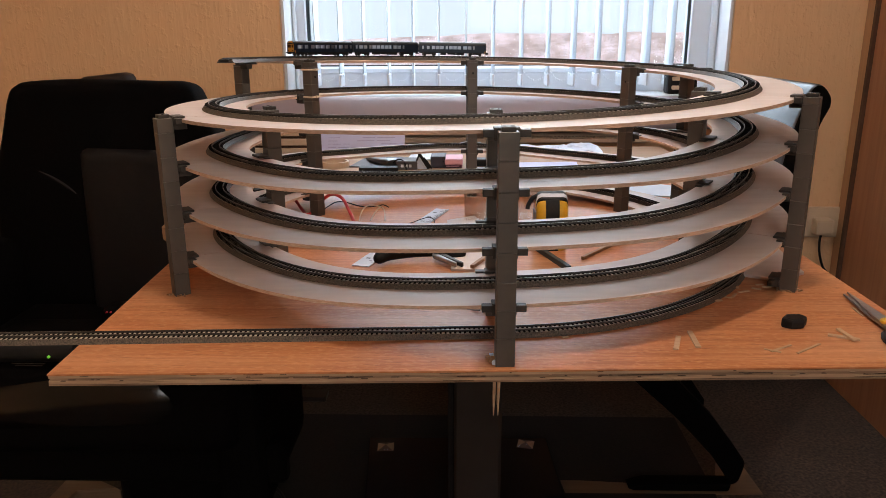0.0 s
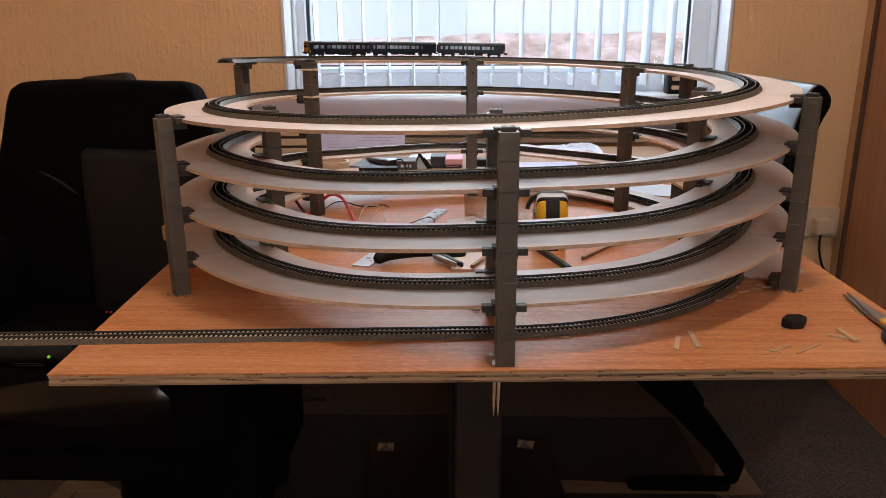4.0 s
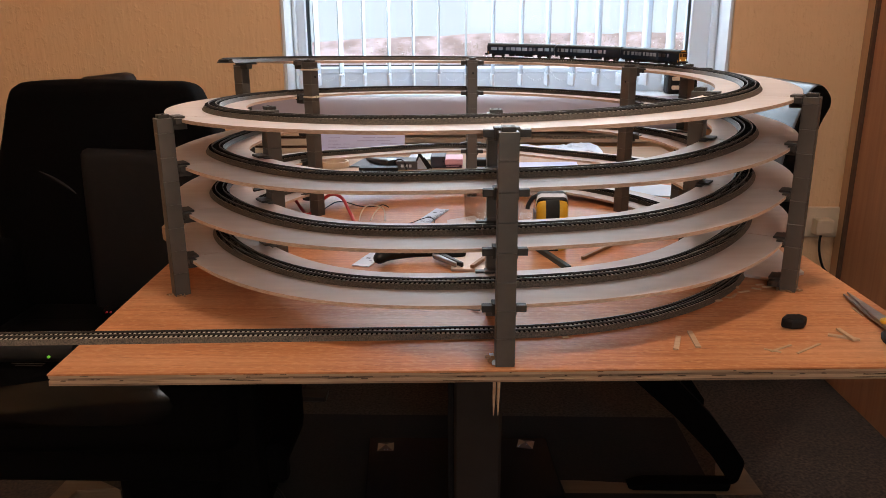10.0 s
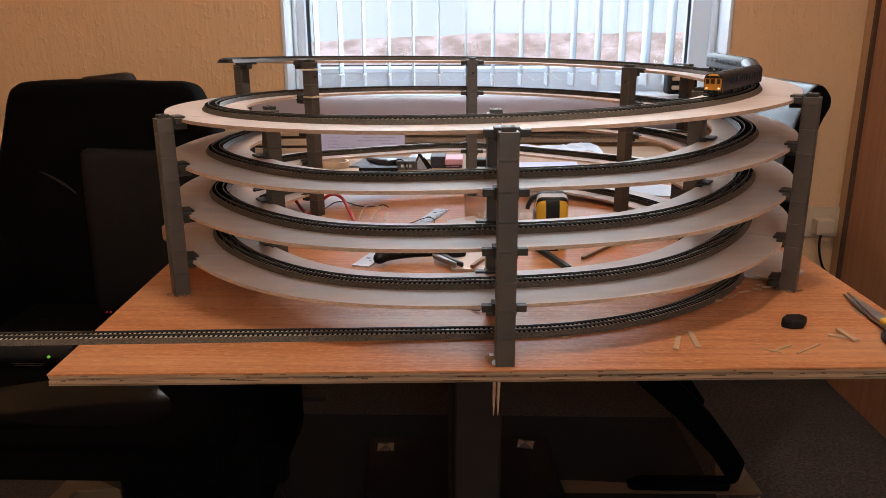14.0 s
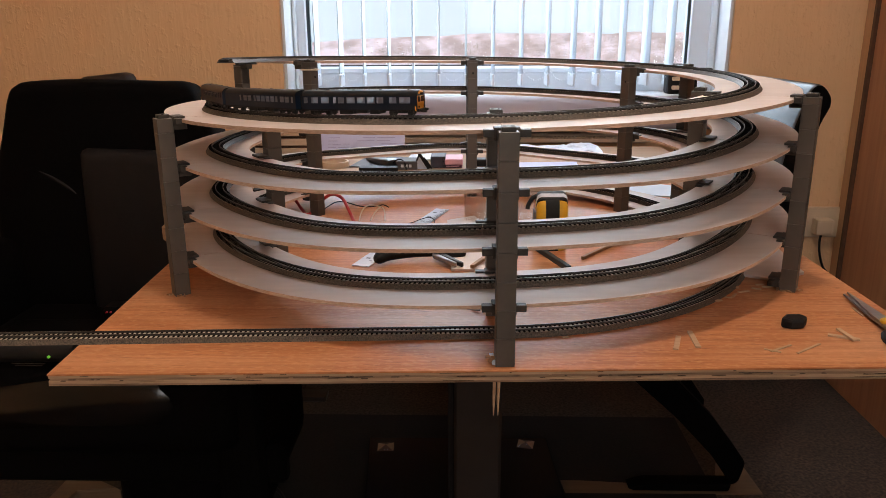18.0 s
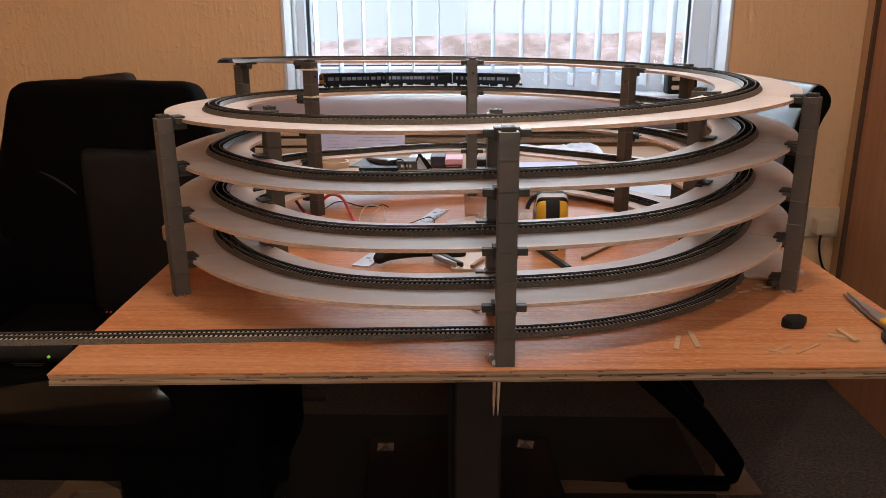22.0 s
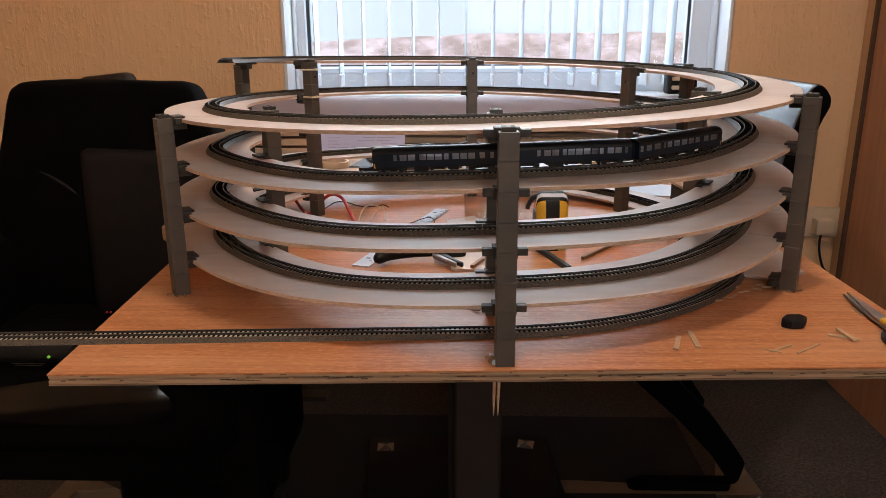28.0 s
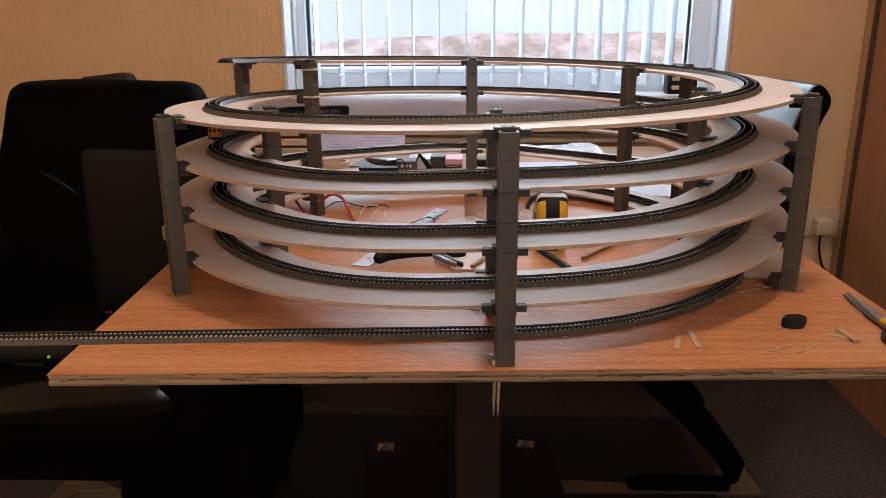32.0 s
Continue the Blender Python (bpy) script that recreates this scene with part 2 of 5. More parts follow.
M_pink = noise_mat("pink_card", (0.75, 0.38, 0.46), (0.8, 0.45, 0.52), 10, 0.6, mix2=0.2)
M_plum = noise_mat("plum_card", (0.1, 0.02, 0.05), (0.13, 0.03, 0.07), 10, 0.5)
M_greybox = noise_mat("grey_card", (0.075, 0.068, 0.07), (0.10, 0.09, 0.095), 30, 0.6)
M_slate = noise_mat("slate_violet_card", (0.060, 0.054, 0.075), (0.085, 0.076, 0.100), 30, 0.55)
M_radiator = noise_mat("cream_radiator_enamel", (0.46, 0.34, 0.24), (0.52, 0.39, 0.28), 6, 0.45, mix2=0.2)
M_socket = noise_mat("ivory_plastic", (0.64, 0.47, 0.31), (0.68, 0.51, 0.34), 10, 0.4)
M_green_led = glow_mat("green_led", (0.15, 0.45, 0.04), 0.6)
M_red_led = glow_mat("red_led", (0.35, 0.01, 0.015), 0.2)
M_shade = glow_mat("lit_bulb_glass", (1.0, 0.84, 0.73), 360.0)
M_sky = glow_mat("pale_overcast_sky", (0.84, 0.945, 1.0), 0.98)
M_sky.node_tree.nodes["Principled BSDF"].inputs["Base Color"].default_value = (0, 0, 0, 1)
M_drop = glass_mat("rain_drop", (0.95, 0.97, 1.0), 0.0)
M_tabletop = wood_mat("tan_veneer", (0.34, 0.19, 0.1), (0.44, 0.26, 0.15), 'X', 0.7, 0.5, 0.06)
M_tabletop.node_tree.nodes["Principled BSDF"].inputs["Specular IOR Level"].default_value = 0.15
M_underpanel = noise_mat("mauve_grey_paint", (0.29, 0.225, 0.24), (0.34, 0.265, 0.28), 4, 0.38, mix2=0.2)
M_clear = thin_glass("clear_plastic", (0.92, 0.90, 0.88), 0.04)

# ---- mesh helpers ----
WORLD_OF = {}                  # the world matrix of every thing and part


def thing(name, m=None, label="", category="", group="", kind=""):
    ob = new(name)
    ob.empty_display_size = 0.02
    m = m or Matrix.Identity(4)
    ob.matrix_basis = m
    WORLD_OF[ob.name] = m.copy()
    return tagged(ob, label, category, group, kind)


class Shape:
    """Vertices and faces, gathered from simple solids."""

    def __init__(self):
        self.v, self.f = [], []

    def add(self, vs, fs):
        o = len(self.v)
        self.v += [Vector(p) for p in vs]
        self.f += [tuple(i + o for i in f) for f in fs]
        return self

    def box(self, c, s, m=None):
        x, y, z = s[0] / 2, s[1] / 2, s[2] / 2
        vs = [Vector((i * x, j * y, k * z)) for i in (-1, 1) for j in (-1, 1) for k in (-1, 1)]
        vs = [(m @ p if m else p) + Vector(c) for p in vs]
        return self.add(vs, [(0, 1, 3, 2), (4, 6, 7, 5), (0, 4, 5, 1), (2, 3, 7, 6), (0, 2, 6, 4), (1, 5, 7, 3)])

    def prism(self, poly, z0, z1, m=None):
        """A flat outline (x, y), counter-clockwise, raised from z0 to z1."""
        n = len(poly)
        vs = [Vector((p[0], p[1], z)) for z in (z0, z1) for p in poly]
        vs = [m @ p for p in vs] if m else vs
        fs = [tuple(range(n - 1, -1, -1)), tuple(range(n, 2 * n))]
        fs += [(i, (i + 1) % n, n + (i + 1) % n, n + i) for i in range(n)]
        return self.add(vs, fs)

    def sweep(self, rings, closed=True, caps=True):
        """Joins rings of equal length, one after the other."""
        n = len(rings[0])
        vs = [p for r in rings for p in r]
        fs = []
        for a in range(len(rings) - 1):
            for i in range(n if closed else n - 1):
                j = (i + 1) % n
                fs.append((a * n + i, a * n + j, (a + 1) * n + j, (a + 1) * n + i))
        if caps and closed:
            fs.append(tuple(range(n - 1, -1, -1)))
            fs.append(tuple((len(rings) - 1) * n + i for i in range(n)))
        return self.add(vs, fs)

    def tube(self, pts, r, n=8):
        pts = [Vector(p) for p in pts]
        rings = []
        for i, p in enumerate(pts):
            d = (pts[min(i + 1, len(pts) - 1)] - pts[max(i - 1, 0)]).normalized()
            u = d.orthogonal().normalized() if i == 0 else (u - d * u.dot(d)).normalized()
            w = d.cross(u)
            rr = r[i] if isinstance(r, (list, tuple)) else r
            rings.append([p + (u * math.cos(2 * math.pi * k / n) + w * math.sin(2 * math.pi * k / n)) * rr for k in range(n)])
        return self.sweep(rings)

    def disc(self, c, r, h, n=16, axis='Z', r2=None):
        rings = []
        for t, rr in ((-h / 2, r), (h / 2, r2 if r2 is not None else r)):
            ring = []
            for k in range(n):
                a, b = rr * math.cos(2 * math.pi * k / n), rr * math.sin(2 * math.pi * k / n)
                p = {'Z': (a, b, t), 'Y': (b, t, a), 'X': (t, a, b)}[axis]
                ring.append(Vector(c) + Vector(p))
            rings.append(ring)
        return self.sweep(rings)


def curve_pts(ctrl, n=8):
    """A smooth line through the given points."""
    c = [Vector(p) for p in ctrl]
    out = []
    for i in range(len(c) - 1):
        p0, p1, p2, p3 = c[max(i - 1, 0)], c[i], c[i + 1], c[min(i + 2, len(c) - 1)]
        for k in range(n):
            t = k / n
            out.append(0.5 * ((2 * p1) + (p2 - p0) * t + (2 * p0 - 5 * p1 + 4 * p2 - p3) * t * t + (3 * p1 - p0 - 3 * p2 + p3) * t ** 3))
    return out + [c[-1]]


def mesh_of(shape, name, bevel=0.0, smooth=False, segs=1, mat=None):
    me = bpy.data.meshes.new(name)
    me.from_pydata([tuple(p) for p in shape.v], [], shape.f)
    bm = bmesh.new()
    bm.from_mesh(me)
    bmesh.ops.recalc_face_normals(bm, faces=bm.faces)
    if bevel:
        es = [e for e in bm.edges if len(e.link_faces) == 2 and e.calc_face_angle(0) > 0.6]
        bmesh.ops.bevel(bm, geom=es, offset=bevel, segments=segs, affect='EDGES', profile=0.6)
    bm.to_mesh(me)
    bm.free()
    if smooth:
        me.shade_smooth()
        if smooth != 'all':
            me.set_sharp_from_angle(angle=radians(40))
    if mat:
        me.materials.append(mat)
    return me


def part(name, shape, mat, parent, label="", bevel=0.0, smooth=False, local=False, segs=1, kind=""):
    """One mesh under a thing or a part. The shape is in world space, or in the parent's space if local."""
    if isinstance(shape, Shape):
        if not local:
            inv = WORLD_OF[parent.name].inverted()
            shape.v = [inv @ p for p in shape.v]
        me = mesh_of(shape, name, bevel, smooth, segs, mat)
    else:
        me = shape
    ob = new(name, me)
    ob.parent = parent
    WORLD_OF[ob.name] = WORLD_OF[parent.name].copy()
    return tagged(ob, label, kind=kind)


def single(name, shape, mat, label="", category="", group="", kind="", bevel=0.0, smooth=False, origin=None, segs=1):
    """A thing that is one mesh; the shape is in world space."""
    o = Vector(origin) if origin else sum(shape.v, Vector()) / len(shape.v)
    shape.v = [p - o for p in shape.v]
    ob = new(name, mesh_of(shape, name, bevel, smooth, segs, mat))
    ob.location = o
    WORLD_OF[ob.name] = Matrix.Translation(o)
    return tagged(ob, label, category, group, kind)


def B(c, s, m=None):
    return Shape().box(c, s, m)


def rz(deg):
    return Matrix.Rotation(radians(deg), 3, 'Z')


# ---- room ----
XW, XE, YS, H = -1.6, 1.9, -2.6, 2.35
OX0, OX1, OZ0, OZ1 = -0.538, 0.721, 0.845, 2.05       # the window's opening
TW = 0.26
floor = single("floor", B(((XW + XE) / 2, (YS + WALL_Y) / 2, -0.03), (XE - XW + 0.4, WALL_Y - YS + 0.4, 0.06)), M_carpet,
               "dark grey-brown carpeted floor", "floor", kind="structure")
wn_shape = Shape()
yc = WALL_Y + TW / 2
wn_shape.box(((XW + OX0) / 2, yc, H / 2), (OX0 - XW, TW, H))
wn_shape.box(((XE + OX1) / 2, yc, H / 2), (XE - OX1, TW, H))
wn_shape.box(((OX0 + OX1) / 2, yc, OZ0 / 2), (OX1 - OX0, TW, OZ0))
wn_shape.box(((OX0 + OX1) / 2, yc, (OZ1 + H) / 2), (OX1 - OX0, TW, H - OZ1))
single("wall_north", wn_shape, M_wall, "peach painted wall with textured paper", "wall", kind="structure", origin=(0, 0, 0))
single("wall_west", B((XW - 0.06, (YS + WALL_Y) / 2, H / 2), (0.12, WALL_Y - YS, H)), M_wall, "peach painted textured wall", "wall", kind="structure")
single("wall_east", B((XE + 0.06, (YS + WALL_Y) / 2, H / 2), (0.12, WALL_Y - YS, H)), M_wall, "peach painted textured wall", "wall", kind="structure")
ws = Shape()
for c, sz in (((-0.83, H / 2), (1.54, H)), ((1.61, H / 2), (0.82, H)), ((0.57, 0.5), (1.26, 1.0)), ((0.57, 2.225), (1.26, 0.25))):
    ws.box((c[0], YS - 0.06, c[1]), (sz[0], 0.12, sz[1]))
single("wall_south", ws, M_wall, "peach painted textured wall with a window in it", "wall", kind="structure", origin=(0, 0, 0))
win2 = thing("window_2", pose(0.57, YS - 0.06, 1.0), "white plastic window in the opposite wall", "window", kind="structure")
for x in (-0.03, 1.17):
    part("frame_side", B((x, YS - 0.06, 1.55), (0.06, 0.06, 1.1)), M_upvc, win2, bevel=0.004)
for z in (1.03, 2.07):
    part("frame_rail", B((0.57, YS - 0.06, z), (1.14, 0.06, 0.06)), M_upvc, win2, bevel=0.004)
pane2 = part("pane", B((0.57, YS - 0.06, 1.55), (1.14, 0.006, 0.98)), M_pane, win2)
pane2.visible_shadow = False
single("ceiling", B(((XW + XE) / 2, (YS + WALL_Y) / 2, H + 0.05), (XE - XW + 0.4, WALL_Y - YS + 0.4, 0.1)), M_ceiling, "white painted ceiling", "ceiling", kind="structure")

# window: frame, panes, sill
win = thing("window_1", pose(0.089, WALL_Y, OZ0), "white plastic window with wet glass", "window", kind="structure")
GY = WALL_Y + 0.10
GX0, GX1, GZ0, GZ1 = -0.4885, 0.6345, 0.931, OZ1 - 0.07          # the glazed opening
part("frame_side", B(((OX0 + GX0) / 2, GY + 0.03, (OZ0 + OZ1) / 2), (GX0 - OX0, 0.06, OZ1 - OZ0)), M_upvc, win, bevel=0.004)
part("frame_side", B(((OX1 + GX1) / 2, GY + 0.03, (OZ0 + OZ1) / 2), (OX1 - GX1, 0.06, OZ1 - OZ0)), M_upvc, win, bevel=0.004)
part("frame_bottom", B(((GX0 + GX1) / 2, GY + 0.03, (OZ0 + GZ0) / 2), (GX1 - GX0, 0.058, GZ0 - OZ0)), M_upvc, win, bevel=0.004)
part("frame_top", B(((GX0 + GX1) / 2, GY + 0.03, (OZ1 + GZ1) / 2), (GX1 - GX0, 0.058, OZ1 - GZ1)), M_upvc, win, bevel=0.004)
for x, w in ((OX0 + 0.016, 0.010), (OX1 - 0.022, 0.016)):
    part("frame_lip", B((x, GY - 0.004, (OZ0 + OZ1) / 2), (w, 0.012, OZ1 - OZ0)), M_upvc, win, bevel=0.003)
part("glazing_bead", B(((GX0 + GX1) / 2, GY - 0.003, GZ0 - 0.012), (GX1 - GX0, 0.008, 0.016)), M_upvc, win, bevel=0.003)
part("gasket", B(((GX0 + GX1) / 2, GY + 0.012, GZ0 + 0.002), (GX1 - GX0, 0.012, 0.004)), M_greybox, win)
for x, w in ((GX0 + 0.005, 0.010), (GX1 - 0.004, 0.008)):
    part("gasket", B((x, GY + 0.012, (GZ0 + GZ1) / 2 + 0.002), (w, 0.012, GZ1 - GZ0 - 0.005)), M_gasket, win)
pane = part("pane", B(((GX0 + GX1) / 2, GY + 0.03, (GZ0 + GZ1) / 2), (GX1 - GX0, 0.006, GZ1 - GZ0)), M_pane, win, "rain-spotted clear glass")
pane.visible_shadow = False
random.seed(21)
dr = Shape()
for i in range(230):
    x, z, r = random.uniform(OX0 + 0.07, OX1 - 0.07), GZ0 + 0.004 + random.random() ** 1.6 * 0.33, random.uniform(0.0004, 0.0009)
    if x < 0 and random.random() < 0.5:
        continue
    y = GY + 0.0265
    dr.sweep([[Vector((x + r * c * math.cos(2 * math.pi * k / 7), y - d * r, z + 1.2 * r * c * math.sin(2 * math.pi * k / 7))) for k in range(7)] for c, d in ((1.0, 0.0), (0.75, 0.45), (0.15, 0.62))])
part("raindrop_spray", dr, M_drop, win, smooth='all', kind="stuff")
part("reveal_side", B((OX0 - 0.004 + 0.006, WALL_Y + 0.05, (OZ0 + OZ1) / 2), (0.012, 0.1, OZ1 - OZ0)), M_upvc, win)
part("reveal_side", B((OX1 + 0.004 - 0.006, WALL_Y + 0.05, (OZ0 + OZ1) / 2), (0.012, 0.1, OZ1 - OZ0)), M_upvc, win)
part("sill", B(((OX0 + OX1) / 2, WALL_Y + 0.03, OZ0 + 0.0), (OX1 - OX0 + 0.0, 0.138, 0.022)), M_upvc, win, bevel=0.005)

# ground, bank and sky outside
hill = Shape()
rows = []
for j in range(6):
    y = 9.0 + j * 0.3
    rows.append([(-14 + i * 0.35, y, -0.3 + (1.32 - 0.009 * max(0, 1.2 - (-14 + i * 0.35)) ** 2 * (1 if i > 20 else 0.5)) * (j / 5) ** 0.6
                  + (0.030 if i > 38 else 0.012) * noise.noise((i * 0.9, j * 1.9, 3))) for i in range(81)])
hill.sweep(rows, closed=False, caps=False)
M_hill = noise_mat("self_lit_bank", (0.40, 0.32, 0.32), (0.84, 0.75, 0.81), 3.0, 1.0, c3=(0.46, 0.38, 0.37), scale2=1.3, mix2=0.8, sharp=(0.40, 0.62), detail=3)
# emission puts the overcast daylight into the bank's own colour
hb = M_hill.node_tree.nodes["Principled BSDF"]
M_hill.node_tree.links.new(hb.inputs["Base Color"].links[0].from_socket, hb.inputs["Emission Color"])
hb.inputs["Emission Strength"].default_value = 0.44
single("backdrop", hill, M_hill, "misty red-brown bank of earth and shrubs outside, self-lit", "hillside", kind="structure", origin=(0, 0, 0))
single("sky_backdrop", B((0, 40, 14), (120, 0.2, 30)), M_sky, "pale overcast sky", "sky", kind="structure")
M_ground = noise_mat("wet_grass_ground", (0.06, 0.07, 0.035), (0.13, 0.12, 0.07), 3, 0.9, bump=0.4, bump_scale=8, scale2=0.3)
single("ground", B((0, 5, -0.45), (160, 160, 0.1)), M_ground, "wet ground outside the window", "ground", kind="structure")

# shrubs on the bank
random.seed(8)
shr = Shape()
for i in range(150):
    cx = random.choice((random.uniform(-1.2, 7.5), random.uniform(1.0, 7.5)))
    top = -0.3 + 1.32 - 0.009 * max(0, 1.2 - cx) ** 2
    cz = top - (0.02 if cx > 0.8 else 0.13) - (0.42 if cx > 0.8 else 0.2) * random.random() ** 0.8
    cy, wide, tall = random.uniform(9.2, 9.6), random.uniform(0.08, 0.22), random.uniform(0.03, 0.09)
    for k in range(150):
        p = Vector((cx + random.gauss(0, wide), cy + random.gauss(0, 0.05), min(cz + random.gauss(0, tall), top - 0.01 - 0.02 * random.random())))
        r = random.uniform(0.003, 0.010)
        u = Vector((random.uniform(-1, 1), random.uniform(-1, 1), random.uniform(-1, 1))).normalized()
        w = u.orthogonal().normalized()
        shr.add([p - u * r, p + w * r * 0.7, p + u * r, p - w * r * 0.7], [(0, 1, 2, 3)])
M_shrub = noise_mat("self_lit_shrub_leaves", (0.21, 0.19, 0.14), (0.56, 0.44, 0.42), 1.8, 0.8, c3=(0.52, 0.43, 0.42), scale2=5.0, mix2=0.5, sharp=(0.40, 0.60), detail=2)
# the leaves glow a little too, in place of daylight
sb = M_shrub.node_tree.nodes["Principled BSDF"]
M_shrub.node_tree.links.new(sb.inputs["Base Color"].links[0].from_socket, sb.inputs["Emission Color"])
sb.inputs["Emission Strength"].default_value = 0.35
single("shrubs", shr, M_shrub, "mottled brown and green shrubs on the bank outside, self-lit", "shrubs", kind="stuff", origin=(0, 0, 0))

bull = [(WALL_Y - 0.041 - 0.062 * (k / 12), 0.8535 - 0.058 * (k / 12) ** 1.7) for k in range(13)]
bull += [(WALL_Y - 0.105, 0.783), (WALL_Y - 0.103, 0.772), (WALL_Y - 0.096, 0.766), (WALL_Y - 0.041, 0.764)]
single("wall_panel", Shape().sweep([[Vector((x, y, z)) for y, z in bull] for x in (-0.66, 0.70)]), M_underpanel, "rounded glossy mauve-grey apron under the window sill", "wall panel", kind="structure", smooth=True)

# vertical blind
blind = thing("vertical_blind", pose(0.07, WALL_Y + 0.045, OZ0), "white vertical blind with its slats turned open", "blind")
part("head_rail", B((0.089, WALL_Y + 0.045, OZ1 - 0.03), (OX1 - OX0 - 0.06, 0.04, 0.03)), M_upvc, blind)
SLATS = [-0.4492, -0.3795, -0.3115, -0.2389, -0.1680, -0.0940, -0.0153, 0.0623, 0.1430, 0.2196, 0.2912, 0.3611, 0.4309, 0.4989, 0.5668]
slat_me = mesh_of(Shape().prism([(-0.044, -0.0006), (-0.02, 0.004), (0.02, 0.004), (0.044, -0.0006), (0.044, 0.0004), (0.02, 0.005), (-0.02, 0.005), (-0.044, 0.0004)], 0.0, 1.04), "slat", mat=M_slat)
wt_me = mesh_of(B((0, 0.002, 0.018), (0.0895, 0.0070, 0.036)), "weight", 0.002, mat=M_upvc)
for i, x in enumerate(SLATS):
    m = pose(x, WALL_Y + 0.045, OZ0 + 0.0315, 0, 0, 92.0 - 1.2 * math.sin(i * 2.3))
    for nm, me in (("slat", slat_me), ("weight", wt_me)):
        o = new(nm, me)
        o.parent = blind
        o.matrix_basis = blind.matrix_basis.inverted() @ m
for xa, xb in zip(SLATS, SLATS[1:]):
    ch = Shape()
    for k in range(13):
        t = k / 12
        p = Vector((xa + (xb - xa) * t, WALL_Y + 0.004, OZ0 + 0.082 - 0.13 * (t - t * t)))
        ch.disc(p, 0.0016, 0.003, 6)
    part("bead_chain", ch, M_upvc, blind)

# wardrobe side, trim, socket, skirting, radiator
ward = thing("wardrobe", pose(1.35, 0.45, 0), "tall red-brown wood veneer wardrobe side", "wardrobe")
part("side_panel", B((1.091, 0.40, 1.1), (0.02, 1.35, 2.2)), M_panel, ward, bevel=0.002)
# solid dark strip in place of the shaded gap beside the trim
part("gap_shade_strip", B((1.0795, 1.0815, 1.1), (0.013, 0.012, 2.2)), M_gap_shade, ward)
part("carcass", B((1.443, 0.40, 1.1), (0.68, 1.28, 2.18)), M_panel, ward)
single("trim", B((1.093, WALL_Y - 0.0265, 1.17), (0.018, 0.053, 2.34)), M_trim, "brown stained wooden trim", "trim", kind="structure", bevel=0.003)
single("baseboard", B((-0.275, WALL_Y - 0.009, 0.06), (2.65, 0.018, 0.12)), M_trim, "brown wooden skirting board", "skirting", kind="structure", bevel=0.003)

# ---- helix line ----
R, PITCH, ZTOP = 0.348, 0.052518, 0.23455


def line_at(phi, r=R, h=0.0):
    """Point over the helix line: phi in degrees from the back, clockwise seen from above, falling; r from the axis; h above the deck."""
    a = radians(phi)
    n = phi / 360
    z = ZTOP - PITCH * n + 0.00093 * math.sin(a) + 0.00252 * math.cos(a)
    if phi > 430:
        z += 0.0018 * min(1, (phi - 430) / 60) * math.cos(6 * (a - radians(177.4)))
    k = min(1, max(0, (phi - 1430) / 120))
    z = z * (1 - k * k * (3 - 2 * k))
    return Vector((r * math.sin(a) + 0.00062 * (n - 2.5), r * math.cos(a) - 0.00259 * (n - 2.5), BT + z + h))


PHI_END = 1617.0
RAIL_TOP = 0.0072


def path(s):
    """Rail-top point of the track at s metres from phi = 0."""
    return line_at(math.degrees(s / R), R, RAIL_TOP)

# ---- plywood board and table ----
M_void = noise_mat("dark_void_in_ply", (0.06, 0.033, 0.018), (0.16, 0.095, 0.055), 300, 0.9)
board = thing("plywood_board", pose(0.02, 0.1, BT - 0.011), "orange-brown plywood baseboard with rough layered edges", "board")
BQ = [(-0.3815, -0.4510), (0.428, -0.4195), (0.432, 0.50), (-0.437, 0.50)]


def inset(d):
    cx, cy = 0.01, 0.1
    return [(cx + (x - cx) * (1 - d / 0.4), cy + (y - cy) * (1 - d / 0.5)) for x, y in BQ]


TH = 0.0112
layers = [("face_veneer", 0.0, 0.0016, M_board, 0.0), ("ply_layer", 0.0017, 0.0042, M_ply_light, 0.0006), ("ply_layer", 0.0043, 0.0066, M_ply_dark, 0.0012),
          ("ply_layer", 0.0067, 0.0094, M_ply_light, 0.0004), ("back_veneer", 0.0095, TH, M_ply_dark, 0.0002)]
for nm, a, b, mt, d in layers:
    part(nm, Shape().prism(inset(d), BT - b, BT - a), mt, board)

random.seed(31)
fa, fb = Vector((BQ[0][0], BQ[0][1], 0)), Vector((BQ[1][0], BQ[1][1], 0))
fd = (fb - fa).normalized()
fang = math.degrees(math.atan2(fd.y, fd.x))
for i in range(84):
    ln = random.uniform(0.002, 0.008) if i % 4 else random.uniform(0.012, 0.040)
    p = fa + fd * random.uniform(0.006, 0.80)
    zc = random.choice((0.0019, 0.0042, 0.0055, 0.0066, 0.0093, 0.0070))
    h = random.uniform(0.0002, 0.0005)
    j = [random.uniform(0.7, 1.3) for _ in range(4)]
    lens = [(-0.5 * ln, 0.0), (-0.28 * ln, -0.5 * h * j[0]), (0.22 * ln, -0.4 * h * j[1]), (0.5 * ln, 0.0), (0.3 * ln, 0.45 * h * j[2]), (-0.2 * ln, 0.5 * h * j[3])]
    m = Matrix.Translation((p.x, p.y + 0.0007, BT - zc)) @ rz(fang).to_4x4() @ Matrix.Rotation(radians(90), 4, 'X') @ Matrix.Rotation(radians(random.uniform(-1.5, 1.5)), 4, 'Z')
    part("edge_void", Shape().prism(lens, -0.0012, 0.0012, m), M_void if i % 3 else M_ply_light, board)
TT = BT - TH                   # the table's top face
table = thing("pedestal_table", pose(0.0, 0.5, 0), "wood-topped pedestal table with a dark column on a black glass base", "table")
